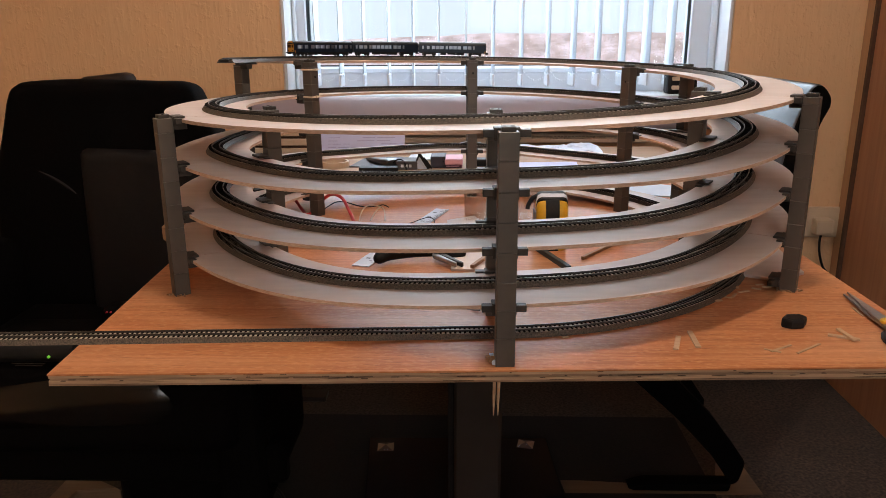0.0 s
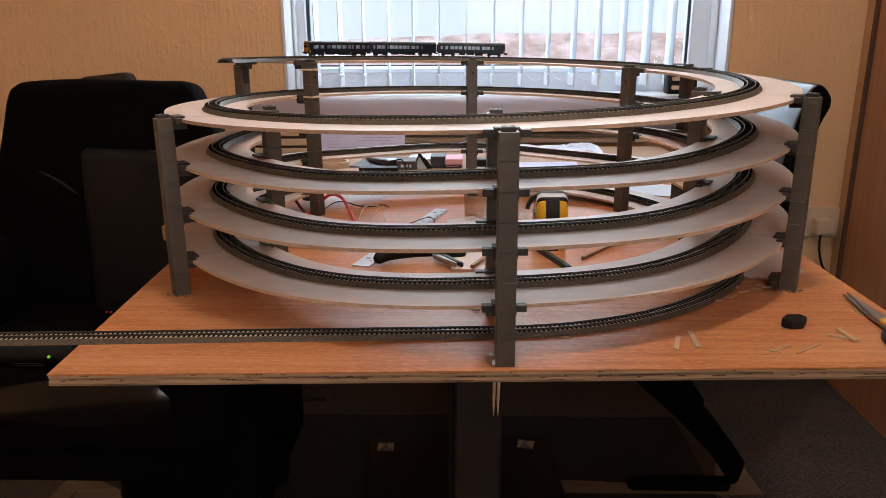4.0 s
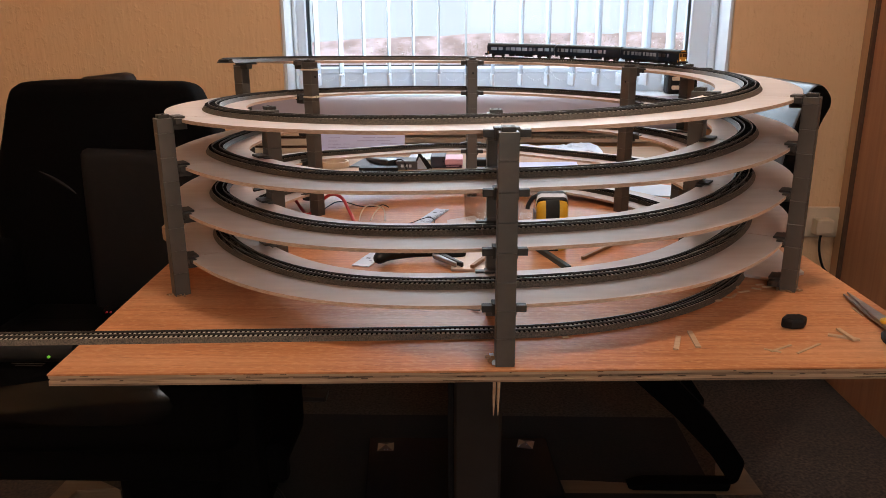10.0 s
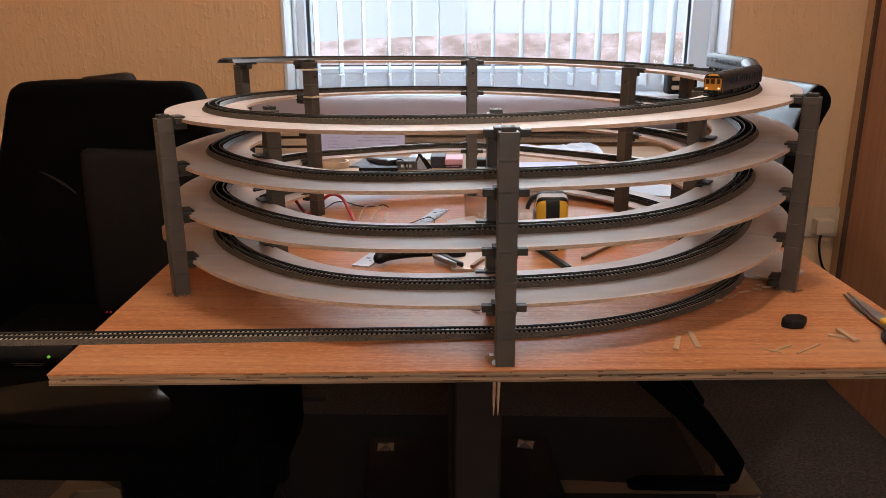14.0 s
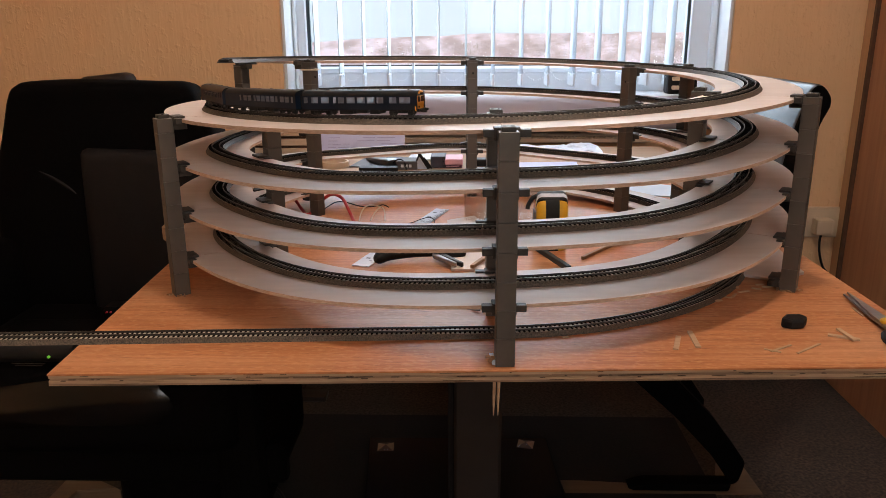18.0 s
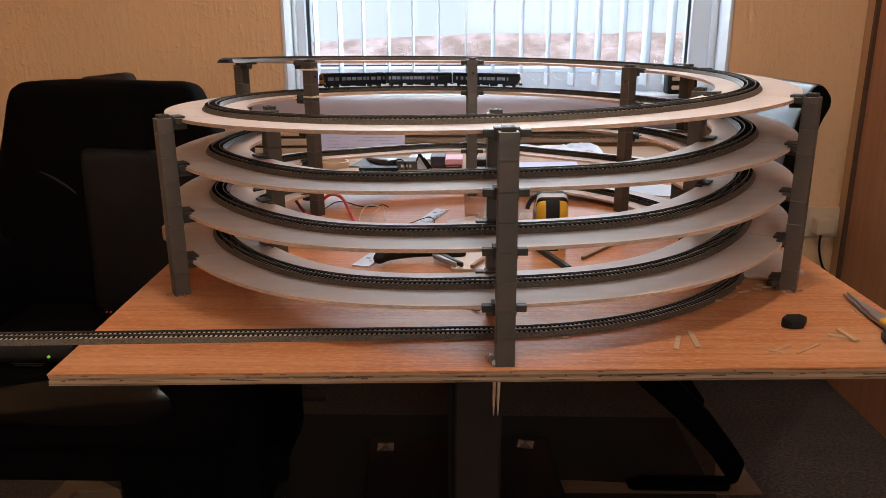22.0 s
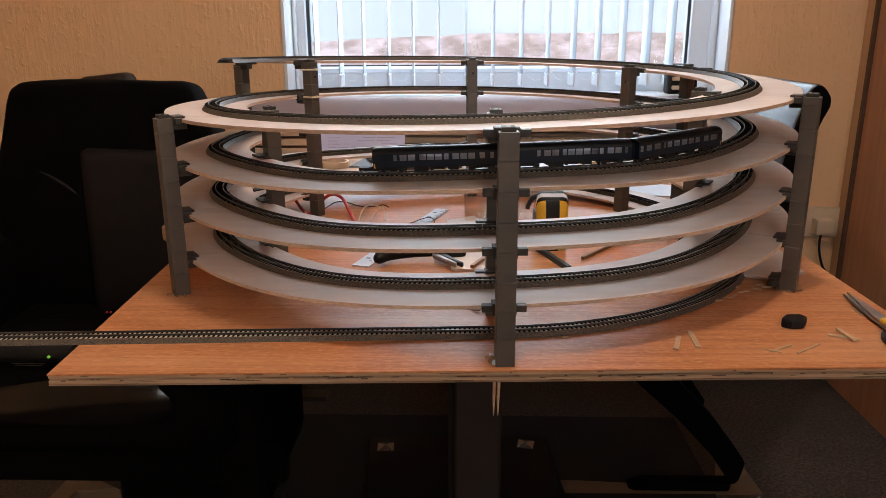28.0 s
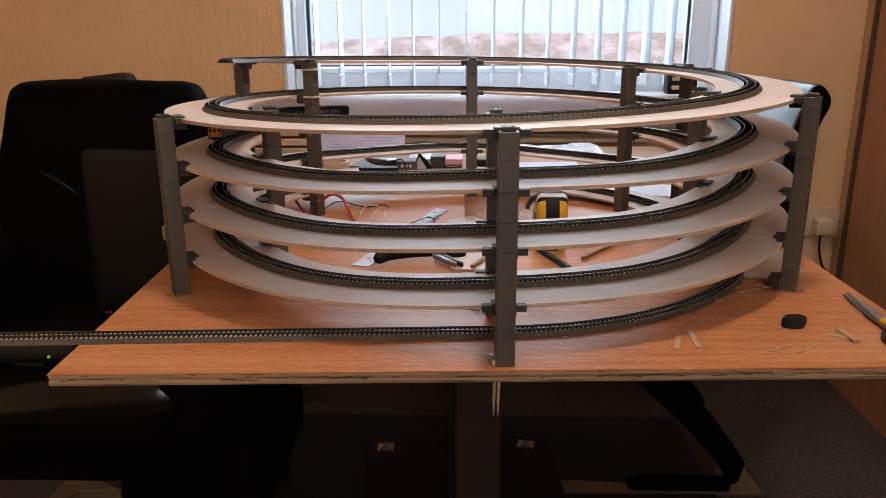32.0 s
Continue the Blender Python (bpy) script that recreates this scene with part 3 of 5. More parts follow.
part("tabletop", B((0.0, 0.555, TT - 0.014), (1.02, 0.87, 0.028)), M_tabletop, table, bevel=0.004)
part("column", B((0.011, 0.43, 0.352), (0.101, 0.09, 0.645)), M_column, table, bevel=0.006)
part("column_sleeve", B((-0.0466, 0.43, 0.352), (0.014, 0.06, 0.645)), M_black, table, bevel=0.004)
part("base_plate", Shape().prism([(-0.22, 0.20), (0.22, 0.20), (0.19, 0.668), (-0.262, 0.662)], 0.012, 0.030), M_black_gloss, table, bevel=0.002)
part("foot_rim", Shape().prism([(-0.20, 0.23), (0.19, 0.23), (0.17, 0.64), (-0.24, 0.64)], 0.0, 0.012), M_black, table)
for x, y, a in ((-0.215, 0.617, 3), (0.136, 0.637, -12)):
    q = [Vector((x, y, 0.030)) + rz(a) @ Vector((i * 0.02, j * 0.02, 0)) for i, j in ((-1, -1), (1, -1), (1, 1), (-1, 1))]
    part("cap", Shape().add(q + [Vector((x, y, 0.0367))], [(0, 1, 4), (1, 2, 4), (2, 3, 4), (3, 0, 4), (3, 2, 1, 0)]), M_chrome, table, "chrome pyramid stud")

# ---- decks ----
deck = thing("helix_deck", pose(0, 0, BT), "spiral of pale thin plywood ring segments", "model railway helix")
RI, RO, DT = 0.307, 0.404, 0.0036
cuts = [-63.0]
for k in range(0, 5):
    for st in (0, 52, 121.4, 177.4, 235, 299.5):
        p = st + 360 * k
        if -55 < p < 1500:
            cuts.append(p)
cuts.append(1506)
for a, b in zip(cuts, cuts[1:]):
    n = max(6, int((b - a) / 2.5))
    sh, ed, rings, ro, ri = Shape(), Shape(), [], [], []
    for i in range(n + 1):
        p = a + 0.055 + (b - a - 0.11) * i / n
        ta, tb, ba, bb = line_at(p, RI), line_at(p, RO), line_at(p, RI, -DT), line_at(p, RO, -DT)
        rings.append([ta, tb, bb, ba])
    sh.sweep(rings)
    me = mesh_of(Shape().add([deck.matrix_basis.inverted() @ q for q in sh.v], sh.f), "deck_segment", mat=M_deck)
    me.materials.append(M_deck_edge)
    for f in me.polygons:
        if abs(f.normal.z) < 0.5:
            f.material_index = 1
    part("deck_segment", me, None, deck)

# ---- track ----
PROFILE = [(-0.0125, 0.0), (0.0125, 0.0), (0.0092, 0.0049), (-0.0092, 0.0049)]


def section_rings(pts, prof):
    """Profiles (across, up) carried along pts = [(point, outward)]."""
    return [[p + o * x + Vector((0, 0, z)) for x, z in prof] for p, o in pts]


def track_section(name, pts, label, group):
    mid = pts[len(pts) // 2][0]
    ob = thing(name, Matrix.Translation(mid), label, "model track", group)
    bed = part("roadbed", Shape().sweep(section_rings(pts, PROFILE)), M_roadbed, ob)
    # upward faces take the painted sheen, the sides stay dark
    bed.data.materials.append(M_ballast_sheen)
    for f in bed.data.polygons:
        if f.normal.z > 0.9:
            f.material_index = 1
    for side in (-1, 1):
        o = 0.0045 * side
        prof = [(o - 0.0007, 0.0050), (o + 0.0007, 0.0050), (o + 0.0003, 0.0054), (o + 0.00032, 0.0072), (o - 0.00032, 0.0072), (o - 0.0003, 0.0054)]
        rail = part("rail", Shape().sweep(section_rings(pts, prof)), M_rail, ob)
        rail.data.materials.append(M_rail_side)
        for f in rail.data.polygons:
            if f.normal.z < 0.9:
                f.material_index = 1
    # sleepers, spaced along the line
    L = [0.0]
    for (p, _), (q, _) in zip(pts, pts[1:]):
        L.append(L[-1] + (q - p).length)
    n = max(1, round(L[-1] / 0.00475))
    sl = Shape()
    k = 0
    for i in range(n):
        d = (i + 0.5) * L[-1] / n
        while k < len(L) - 2 and L[k + 1] < d:
            k += 1
        t = (d - L[k]) / (L[k + 1] - L[k])
        p = pts[k][0].lerp(pts[k + 1][0], t)
        o = pts[k][1].lerp(pts[k + 1][1], t).normalized()
        w = o.cross(Vector((0, 0, 1)))
        m = Matrix((o, w, (0, 0, 1))).transposed()
        sl.box(p + Vector((0, 0, 0.0049)), (0.0178, 0.0021, 0.0009), m)
    part("sleeper_strip", sl, M_sleeper, ob, kind="stuff")
    return ob


def arc_pts(a, b):
    n = max(3, int((b - a) / 2.2))
    out = []
    for i in range(n + 1):
        p = a + (b - a) * i / n
        q = line_at(p)
        out.append((q, Vector((math.sin(radians(p)), math.cos(radians(p)), 0))))
    return out


PHI0 = -88.0
a = PHI0
while a < PHI_END - 1:
    b = min(PHI_END, a + (45 if a > PHI0 else 43))
    lbl = "curved grey track piece on the pale plywood spiral" if a < 1500 else "curved grey track piece lying on the board"
    track_section("curved_track", arc_pts(a + 0.015, b - 0.015), lbl, "curved track pieces of the helix")
    a = b
q0 = line_at(PHI0 - 0.6, R, 0.0035)
single("track_connector", B(q0, (0.005, 0.014, 0.003), rz(90 - PHI0 - 90)), M_black, "black plastic connector at the open end of the track", "connector", bevel=0.0008)
e0 = line_at(PHI_END)
e0.z = BT
dirn = Vector((math.cos(radians(PHI_END)), -math.sin(radians(PHI_END)), 0))
outw = Vector((math.sin(radians(PHI_END)), math.cos(radians(PHI_END)), 0))
d = 0.0004
for ln in (0.186, 0.124, 0.248, 0.248):
    track_section("straight_track", [(e0 + dirn * (d + (ln - 0.0006) * t), outw) for t in (0, 0.5, 1)], "straight grey track piece leaving the helix", "straight track pieces")
    d += ln

# ---- posts ----
PW = 0.0170
blk_me = {}


def post(name, x, y, z_top, ang, outer, levels, label, ties=()):
    """A stack of square plastic blocks with a clip at each deck. ang: degrees of the outward way from +x."""
    ob = thing(name, pose(x, y, BT, 0, 0, ang), label, "support post", "support posts of the helix")
    hb, z, i = 0.0262, 0.0, 0
    while z < z_top - 0.001:
        h = min(hb, z_top - z)
        key = round(h, 4)
        if key not in blk_me:
            blk_me[key] = mesh_of(B((0, 0, h / 2), (PW, PW, h - 0.0001)), "block", 0.0004, mat=M_post)
        o = part("block", blk_me[key], None, ob)
        o.location = (0, 0, z)
        z += h
        i += 1
    if outer is False:
        part("peg_hole", Shape().disc((0.0 - PW / 2 - 0.0001, -0.001, z_top - 0.022), 0.0017, 0.0006, 10, 'X'), M_black, ob, local=True)
    part("stud", B((0, 0, z_top + 0.002), (PW * 0.72, PW * 0.72, 0.004)), M_bracket, ob, bevel=0.0006, local=True)
    for dy in (-0.0035, 0.0035):
        part("socket", Shape().disc((0, dy, z_top + 0.0042), 0.0016, 0.0006, 10), M_black, ob, local=True)
    d = -1 if outer else 1      # the way from the post to the deck
    for zl in levels:
        cl = Shape()
        cl.box((d * (PW / 2 + 0.0062), 0, zl + 0.0016), (0.0124, 0.022, 0.0026))
        cl.box((d * (PW / 2 + 0.0035), 0, zl - 0.0020), (0.0075, 0.040, 0.0064))
        cl.box((d * (PW / 2 + 0.007), 0.004, zl - DT - 0.0045), (0.014, 0.012, 0.0065))
        cl.box((d * (PW / 2 + 0.001), 0, zl - 0.003), (0.003, 0.022, 0.010))
        part("clip", cl, M_bracket, ob, local=True, bevel=0.0004)
    for zt in ties:
        q = PW / 2 + 0.0012
        part("cable_tie", Shape().tube([(-q, -q, zt), (q, -q, zt), (q, q, zt), (-q, q, zt), (-q, -q, zt)], 0.0013, 6), M_cream, ob, "off-white cable tie", local=True)
        part("tie_head", B((-q - 0.0005, -0.001, zt), (0.0035, 0.0045, 0.0036)), M_cream, ob, local=True, bevel=0.0006)
    return ob


STATIONS = [(177.4, 0.4206), (121.4, 0.4142), (235.0, 0.4162), (299.5, 0.416), (54.0, 0.416), (359.0, 0.416)]
for st, r_out in STATIONS:
    for outer in (True, False):
        r = r_out if outer else 0.2965
        a = radians({(299.5, True): 295.5, (54.0, True): 56.5}.get((st, outer), st))
        lv = []
        for k in range(-1, 5):
            p = st + 360 * k
            if -64 < p < 1480:
                lv.append(line_at(p).z - BT)
        if st == 121.4 and outer:
            lv.append(0.0125)
        zt = max(lv) + (0.001 if outer else 0.003)
        if st == 299.5:
            zt = max(lv) - (0.005 if outer else 0.001)
        ties = ()
        if st == 299.5 and not outer:
            ties = (lv[0] - 0.012, lv[1] - 0.001)
        post("support_post", r * math.sin(a), r * math.cos(a), zt, 90 - st, outer, lv,
             "grey plastic post of stacked blocks " + ("outside" if outer else "inside") + " the spiral deck", ties)

# ---- chairs ----
def soft_slab(name, c, s, mat, parent, r=0.04, m=None, label=""):
    """A padded slab with well rounded edges."""
    sh = Shape().box((0, 0, 0), s)
    inv = WORLD_OF[parent.name].inverted()
    me = mesh_of(sh, name, min(r, min(s) * 0.48), 'all', 4, mat)
    ob = new(name, me)
    ob.parent = parent
    ob.matrix_basis = inv @ Matrix.Translation(c) @ (m.to_4x4() if m else Matrix.Identity(4))
    WORLD_OF[ob.name] = Matrix.Translation(c)
    return tagged(ob, label)


left = thing("armchair", pose(-0.78, 0.45, 0), "large black leather armchair beside the table", "armchair")
prof = curve_pts([(-1.10, 0, 0.40), (-1.097, 0, 0.60), (-1.085, 0, 0.706), (-1.046, 0, 0.835), (-1.027, 0, 0.895), (-1.008, 0, 0.921), (-0.97, 0, 0.9285), (-0.88, 0, 0.9325), (-0.79, 0, 0.930), (-0.705, 0, 0.9275),
                   (-0.645, 0, 0.926), (-0.620, 0, 0.914), (-0.606, 0, 0.887), (-0.578, 0, 0.83), (-0.552, 0, 0.75), (-0.54, 0, 0.60), (-0.54, 0, 0.40)], 4)
rings = []
for y, e in ((0.552, 0.90), (0.556, 0.95), (0.566, 0.985), (0.585, 1.0), (0.62, 0.995), (0.66, 0.975), (0.685, 0.94), (0.69, 0.90)):
    rings.append([Vector((-0.803 + 0.979 * (p.x + 0.82) * e, y, 0.668 + 0.979 * (p.z - 0.66) * e)) for p in prof])
part("backrest", Shape().sweep(rings), M_dull, left, smooth='all')
prof = curve_pts([(-0.91, 0, 0.88), (-0.882, 0, 0.930), (-0.845, 0, 0.938), (-0.802, 0, 0.943), (-0.785, 0, 0.942), (-0.772, 0, 0.932), (-0.760, 0, 0.88)], 4)
part("headrest", Shape().sweep([[Vector((-0.83 + (p.x + 0.83) * e, y, 0.90 + (p.z - 0.90) * e)) for p in prof] for y, e in ((0.642, 0.93), (0.650, 1.0), (0.69, 1.0), (0.70, 0.9))]), M_cushion, left, "brown padded cushion behind the head", smooth='all')
soft_slab("lower_pad", (-0.715, 0.564, 0.60), (0.29, 0.06, 0.375), M_worn, left, 0.028, Matrix.Rotation(radians(2), 3, 'Y'), "worn brown-black pad of the back")
# thin lighter tube added to carry the glint along a crease
part("crease_glint", Shape().tube(curve_pts([(-0.985, 0.553, 0.755), (-0.945, 0.553, 0.737), (-0.905, 0.552, 0.714), (-0.875, 0.552, 0.690)], 5), [0.0008] * 5 + [0.002, 0.003, 0.0036, 0.004, 0.004, 0.0042, 0.0042, 0.004, 0.003, 0.002, 0.001], 8), M_worn, left, "thin tube standing for a glint on a leather crease", smooth='all')
soft_slab("seat", (-0.745, 0.41, 0.335), (0.60, 0.42, 0.19), M_dull, left, 0.06)
soft_slab("side_arm", (-1.07, 0.42, 0.44), (0.10, 0.46, 0.30), M_dull, left, 0.045)
soft_slab("side_arm", (-0.475, 0.44, 0.42), (0.09, 0.42, 0.24), M_dull, left, 0.04)
part("seat_frame", B((-0.74, 0.44, 0.225), (0.46, 0.32, 0.05)), M_black, left, bevel=0.01)
part("skirt", B((-0.70, 0.27, 0.205), (0.66, 0.04, 0.09)), M_dull, left, bevel=0.01)
part("side_panel", B((-0.455, 0.41, 0.27), (0.10, 0.36, 0.33)), M_dull, left, bevel=0.03, segs=3)
part("bolster", Shape().tube([(-1.03, 0.262, 0.345), (-0.66, 0.262, 0.36), (-0.595, 0.262, 0.361), (-0.56, 0.262, 0.361), (-0.543, 0.262, 0.361), (-0.535, 0.262, 0.361)], [0.075, 0.075, 0.073, 0.062, 0.045, 0.02], 24), M_seat, left, "rounded black leather front edge of the seat", smooth='all')
# plain black block added to darken the floor beneath the chair
part("dark_block", B((-0.635, 0.47, 0.07), (0.27, 0.22, 0.14)), M_dull, left, bevel=0.01)
part("pedestal", Shape().disc((-0.72, 0.46, 0.10), 0.035, 0.20, 16), M_dull, left, smooth=True)
M_beech = wood_mat("beech_base", (0.13, 0.08, 0.046), (0.19, 0.12, 0.07), 'X', 1, 0.4, 0.1)
part("floor_base", Shape().prism([(-0.80, 0.425), (-0.887, 0.472), (-0.948, 0.463), (-0.955, 0.30), (-0.92, 0.30), (-0.895, 0.413)], 0.0, 0.03), M_beech, left, "light wooden base", bevel=0.004)

right = thing("armchair", pose(0.6, 0.6, 0), "black leather armchair on a dark bent frame by the wardrobe", "armchair")
prof = curve_pts([(0.565, 0, 0.43), (0.585, 0, 0.56), (0.598, 0, 0.68), (0.607, 0, 0.78), (0.623, 0, 0.856), (0.640, 0, 0.905), (0.648, 0, 0.921), (0.660, 0, 0.927), (0.675, 0, 0.919), (0.687, 0, 0.902), (0.6875, 0, 0.883),
                   (0.676, 0, 0.856), (0.669, 0, 0.828), (0.662, 0, 0.76), (0.652, 0, 0.68), (0.64, 0, 0.56), (0.62, 0, 0.43)], 5)
rings = []
for y, k in ((0.440, 0.006), (0.443, 0.0025), (0.450, 0.0), (0.60, 0.0), (0.745, 0.0), (0.755, 0.003), (0.758, 0.007)):
    ring = []
    for i, p in enumerate(prof):
        d = prof[min(i + 1, len(prof) - 1)] - prof[max(i - 1, 0)]
        n = Vector((-d.z, 0, d.x)).normalized()
        ring.append(Vector((p.x - n.x * k, y, p.z - n.z * k)))
    rings.append(ring)
back = part("backrest", Shape().sweep(rings), M_dull, right, "thin black leather back with a rolled glossy top", smooth=True)
# near-black dull leather carries the shade on end and back; glossy leather elsewhere
back.data.materials.append(M_leather)
for f in back.data.polygons:
    if abs(f.normal.y) < 0.6 and f.normal.x < 0.4:
        f.material_index = 1
soft_slab("seat", (0.39, 0.66, 0.37), (0.40, 0.40, 0.11), M_dull, right, 0.05)
BAND = [(0.36, 0.282), (0.46, 0.19), (0.545, 0.097), (0.597, 0.020), (0.612, 0.030), (0.620, 0.062), (0.6225, 0.080), (0.601, 0.112), (0.5425, 0.190), (0.455, 0.282), (0.42, 0.33), (0.33, 0.33)]
for y in (0.50, 0.80):
    rot = Matrix.Rotation(radians(90), 4, 'X')
    part("bent_frame", Shape().prism([(x, z) for x, z in BAND], -0.02, 0.02, Matrix.Translation((0, y, 0)) @ rot), M_dull, right, bevel=0.004)
    if y < 0.6:
        part("sled_foot", Shape().prism([(0.36, 0.006), (0.375, 0.0), (0.592, 0.0), (0.597, 0.020), (0.40, 0.018)], -0.02, 0.02, Matrix.Translation((0, y, 0.004)) @ rot), M_dull, right, bevel=0.003)
part("floor_base", Shape().prism([(0.215, 0.470), (0.668, 0.476), (0.662, 0.60), (0.60, 0.60), (0.565, 0.50), (0.26, 0.52), (0.21, 0.52)], 0.0, 0.004), M_beech, right, "light wooden base")

# mat widened leftwards, so its dark colour carries the shade under the table
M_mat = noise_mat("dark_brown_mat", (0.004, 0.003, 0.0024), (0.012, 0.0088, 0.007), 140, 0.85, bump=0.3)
single("floor_mat", B((-0.02, 0.60, 0.0015), (1.16, 0.46, 0.003)), M_mat, "dark brown-black mat on the carpet, widened to darken the floor under the table", "mat", bevel=0.0005)

# black electrical boxes on the armchair
unit = thing("power_unit", pose(-0.84, 0.30, 0.43), "black electrical box with a green light on the armchair", "electrical box")
part("case", B((-0.85, 0.33, 0.440), (0.22, 0.17, 0.020)), M_dull, unit, bevel=0.01, segs=2)
part("lid_bar", Shape().tube([(-0.905, 0.236, 0.452), (-0.745, 0.236, 0.456)], 0.020, 14), M_black, unit, smooth=True)
part("indicator_light", Shape().disc((-0.789, 0.2155, 0.452), 0.0026, 0.004, 10, 'Y'), M_green_led, unit, "small green light")
for z, w in ((0.4345, 0.064), (0.4305, 0.052)):
    part("label_plate", B((-0.835, 0.2235, z), (w, 0.002, 0.0018)), M_column, unit)
unit2 = thing("router", pose(-0.71, 0.36, 0.43), "black box with small red lights on the armchair", "router")
part("case", B((-0.703, 0.336, 0.471), (0.06, 0.05, 0.082)), M_dull, unit2, bevel=0.008)
for x in (-0.717, -0.709):
    part("indicator_light", Shape().disc((x, 0.309, 0.505), 0.0016, 0.004, 8, 'Y'), M_red_led, unit2, "tiny red light")

# ---- wall things ----
single("cable_trunking", B((0.0, WALL_Y - 0.0185, TT + 0.005), (1.0, 0.036, 0.03)), M_radiator, "cream ribbed strip along the wall behind the table", "trunking", bevel=0.003)
rib = thing("ribbed_strip", pose(0, WALL_Y - 0.072, TT), "cream ribbed ledge on the wall behind the table", "ledge")
part("strip_base", B((0.0, WALL_Y - 0.060, TT + 0.005), (1.0, 0.045, 0.010)), M_radiator, rib)
ribs = Shape()
for i in range(100):
    ribs.box((-0.5 + 0.01 * i + 0.005, WALL_Y - 0.072, TT + 0.0125), (0.0074, 0.022, 0.003))
part("rib_row", ribs, M_radiator, rib, kind="stuff")

sock = thing("wall_socket", pose(1.01, WALL_Y, 0.5), "ivory double wall socket with a plug and black lead", "socket")
part("face_plate", B((1.014, WALL_Y - 0.006, 0.481), (0.147, 0.012, 0.092)), M_socket, sock, bevel=0.003)
part("switch", B((0.985, WALL_Y - 0.014, 0.511), (0.012, 0.006, 0.018)), M_socket, sock, bevel=0.001)
plug = part("plug", B((1.031, WALL_Y - 0.032, 0.474), (0.052, 0.041, 0.048)), M_socket, sock, bevel=0.009, segs=2)
part("lead", Shape().tube(curve_pts([(1.029, WALL_Y - 0.035, 0.455), (1.025, WALL_Y - 0.038, 0.43), (1.030, WALL_Y - 0.036, 0.395), (1.048, WALL_Y - 0.03, 0.35), (1.066, WALL_Y - 0.03, 0.325), (1.07, WALL_Y - 0.03, 0.28)], 6), 0.0036, 8), M_black, sock, smooth=True)

# black case with two cream bars on the sill
gad = thing("radio", pose(0.588, WALL_Y - 0.0, OZ0 + 0.011), "black radio with two cream bars on the window sill", "radio")
part("case", B((0.592, WALL_Y + 0.0, OZ0 + 0.011 + 0.030), (0.085, 0.05, 0.060)), M_black, gad, bevel=0.009, segs=2)
for z in (0.0145, 0.039):
    part("cream_bar", B((0.586, WALL_Y - 0.027, OZ0 + 0.011 + z + 0.004), (0.05, 0.006, 0.011)), M_cream, gad, "cream bar", bevel=0.002)
part("handle", B((0.619, WALL_Y + 0.0, OZ0 + 0.011 + 0.0650), (0.115, 0.04, 0.012)), M_black, gad, bevel=0.004)

# lit globe bulb over the table
lampt = thing("pendant_lamp", Matrix.Translation(LAMP), "lit frosted globe bulb on a white ceiling flex", "lamp")
part("flex", Shape().tube([LAMP + Vector((0, 0, 0.09)), Vector((LAMP.x, LAMP.y, H))], 0.004, 8), M_upvc, lampt)
part("lampholder", Shape().disc(LAMP + Vector((0, 0, 0.065)), 0.018, 0.055, 16, 'Z', 0.012), M_upvc, lampt, smooth=True)
sh = Shape()
sh.sweep([[LAMP + Vector((0.042 * math.sin(t) * math.cos(2 * math.pi * k / 28), 0.042 * math.sin(t) * math.sin(2 * math.pi * k / 28), 0.042 * math.cos(t))) for k in range(28)]
          for t in [0.15 + (math.pi - 0.3) * i / 14 for i in range(15)]])
part("bulb", sh, M_shade, lampt, smooth=True)

# ---- things inside the helix ----
M_silver = noise_mat("silver_paint", (0.70, 0.73, 0.77), (0.78, 0.80, 0.84), 40, 0.22)
tape = thing("tape_measure", pose(0.099, -0.045, BT), "yellow and black tape measure standing on the board", "tape measure")
TPX, TPY = 0.1005, -0.039


def tape_prof(k):
    """Rounded side view of the case, drawn in by k from its outline."""
    pts = curve_pts([(y, z, 0) for y, z in ((-0.021, 0.0), (-0.0225, 0.020), (-0.0225, 0.044), (-0.019, 0.062), (-0.010, 0.0735), (0.003, 0.0765), (0.014, 0.072), (0.021, 0.056), (0.0225, 0.030), (0.021, 0.0))], 4)
    out = []
    for p in pts:
        d = Vector((p.x, p.y - 0.036, 0))
        q = p - d.normalized() * k
        out.append((q.x, max(0.0, q.y)))
    return out


def loaf(stations, a=None, b=None, depth=None):
    """Case slices: (x, inset) pairs; with a, b a strap over that part of the outline, depth thick."""
    rings = []
    for x, k in stations:
        pr = tape_prof(k)
        if a is not None:
            inner = tape_prof(k + depth)
            pr = pr[a:b + 1] + inner[a:b + 1][::-1]
        rings.append([Vector((TPX + x, TPY + y, BT + z)) for y, z in pr])
    return Shape().sweep(rings)


part("yellow_shell", loaf([(-0.0212, 0.013), (-0.0208, 0.007), (-0.0192, 0.0032), (-0.016, 0.0012), (-0.0122, 0.0003), (-0.0092, 0.0002)]), M_yplastic, tape, "yellow plastic shell half", smooth=True)
part("yellow_shell", loaf([(0.0092, 0.0002), (0.0122, 0.0003), (0.016, 0.0012), (0.0192, 0.0032), (0.0208, 0.007), (0.0212, 0.013)]), M_yplastic, tape, "yellow plastic shell half", smooth=True)
part("black_band", loaf([(-0.0091, 0.0001), (-0.0086, -0.0008), (0.0086, -0.0008), (0.0091, 0.0001)]), M_black, tape, "black rubber band round the middle", smooth=True)
ARCH = [(-0.0214, 0.0105), (-0.0205, 0.0052), (-0.0188, 0.0018), (-0.015, -0.0004), (0.015, -0.0004), (0.0188, 0.0018), (0.0205, 0.0052), (0.0214, 0.0105)]
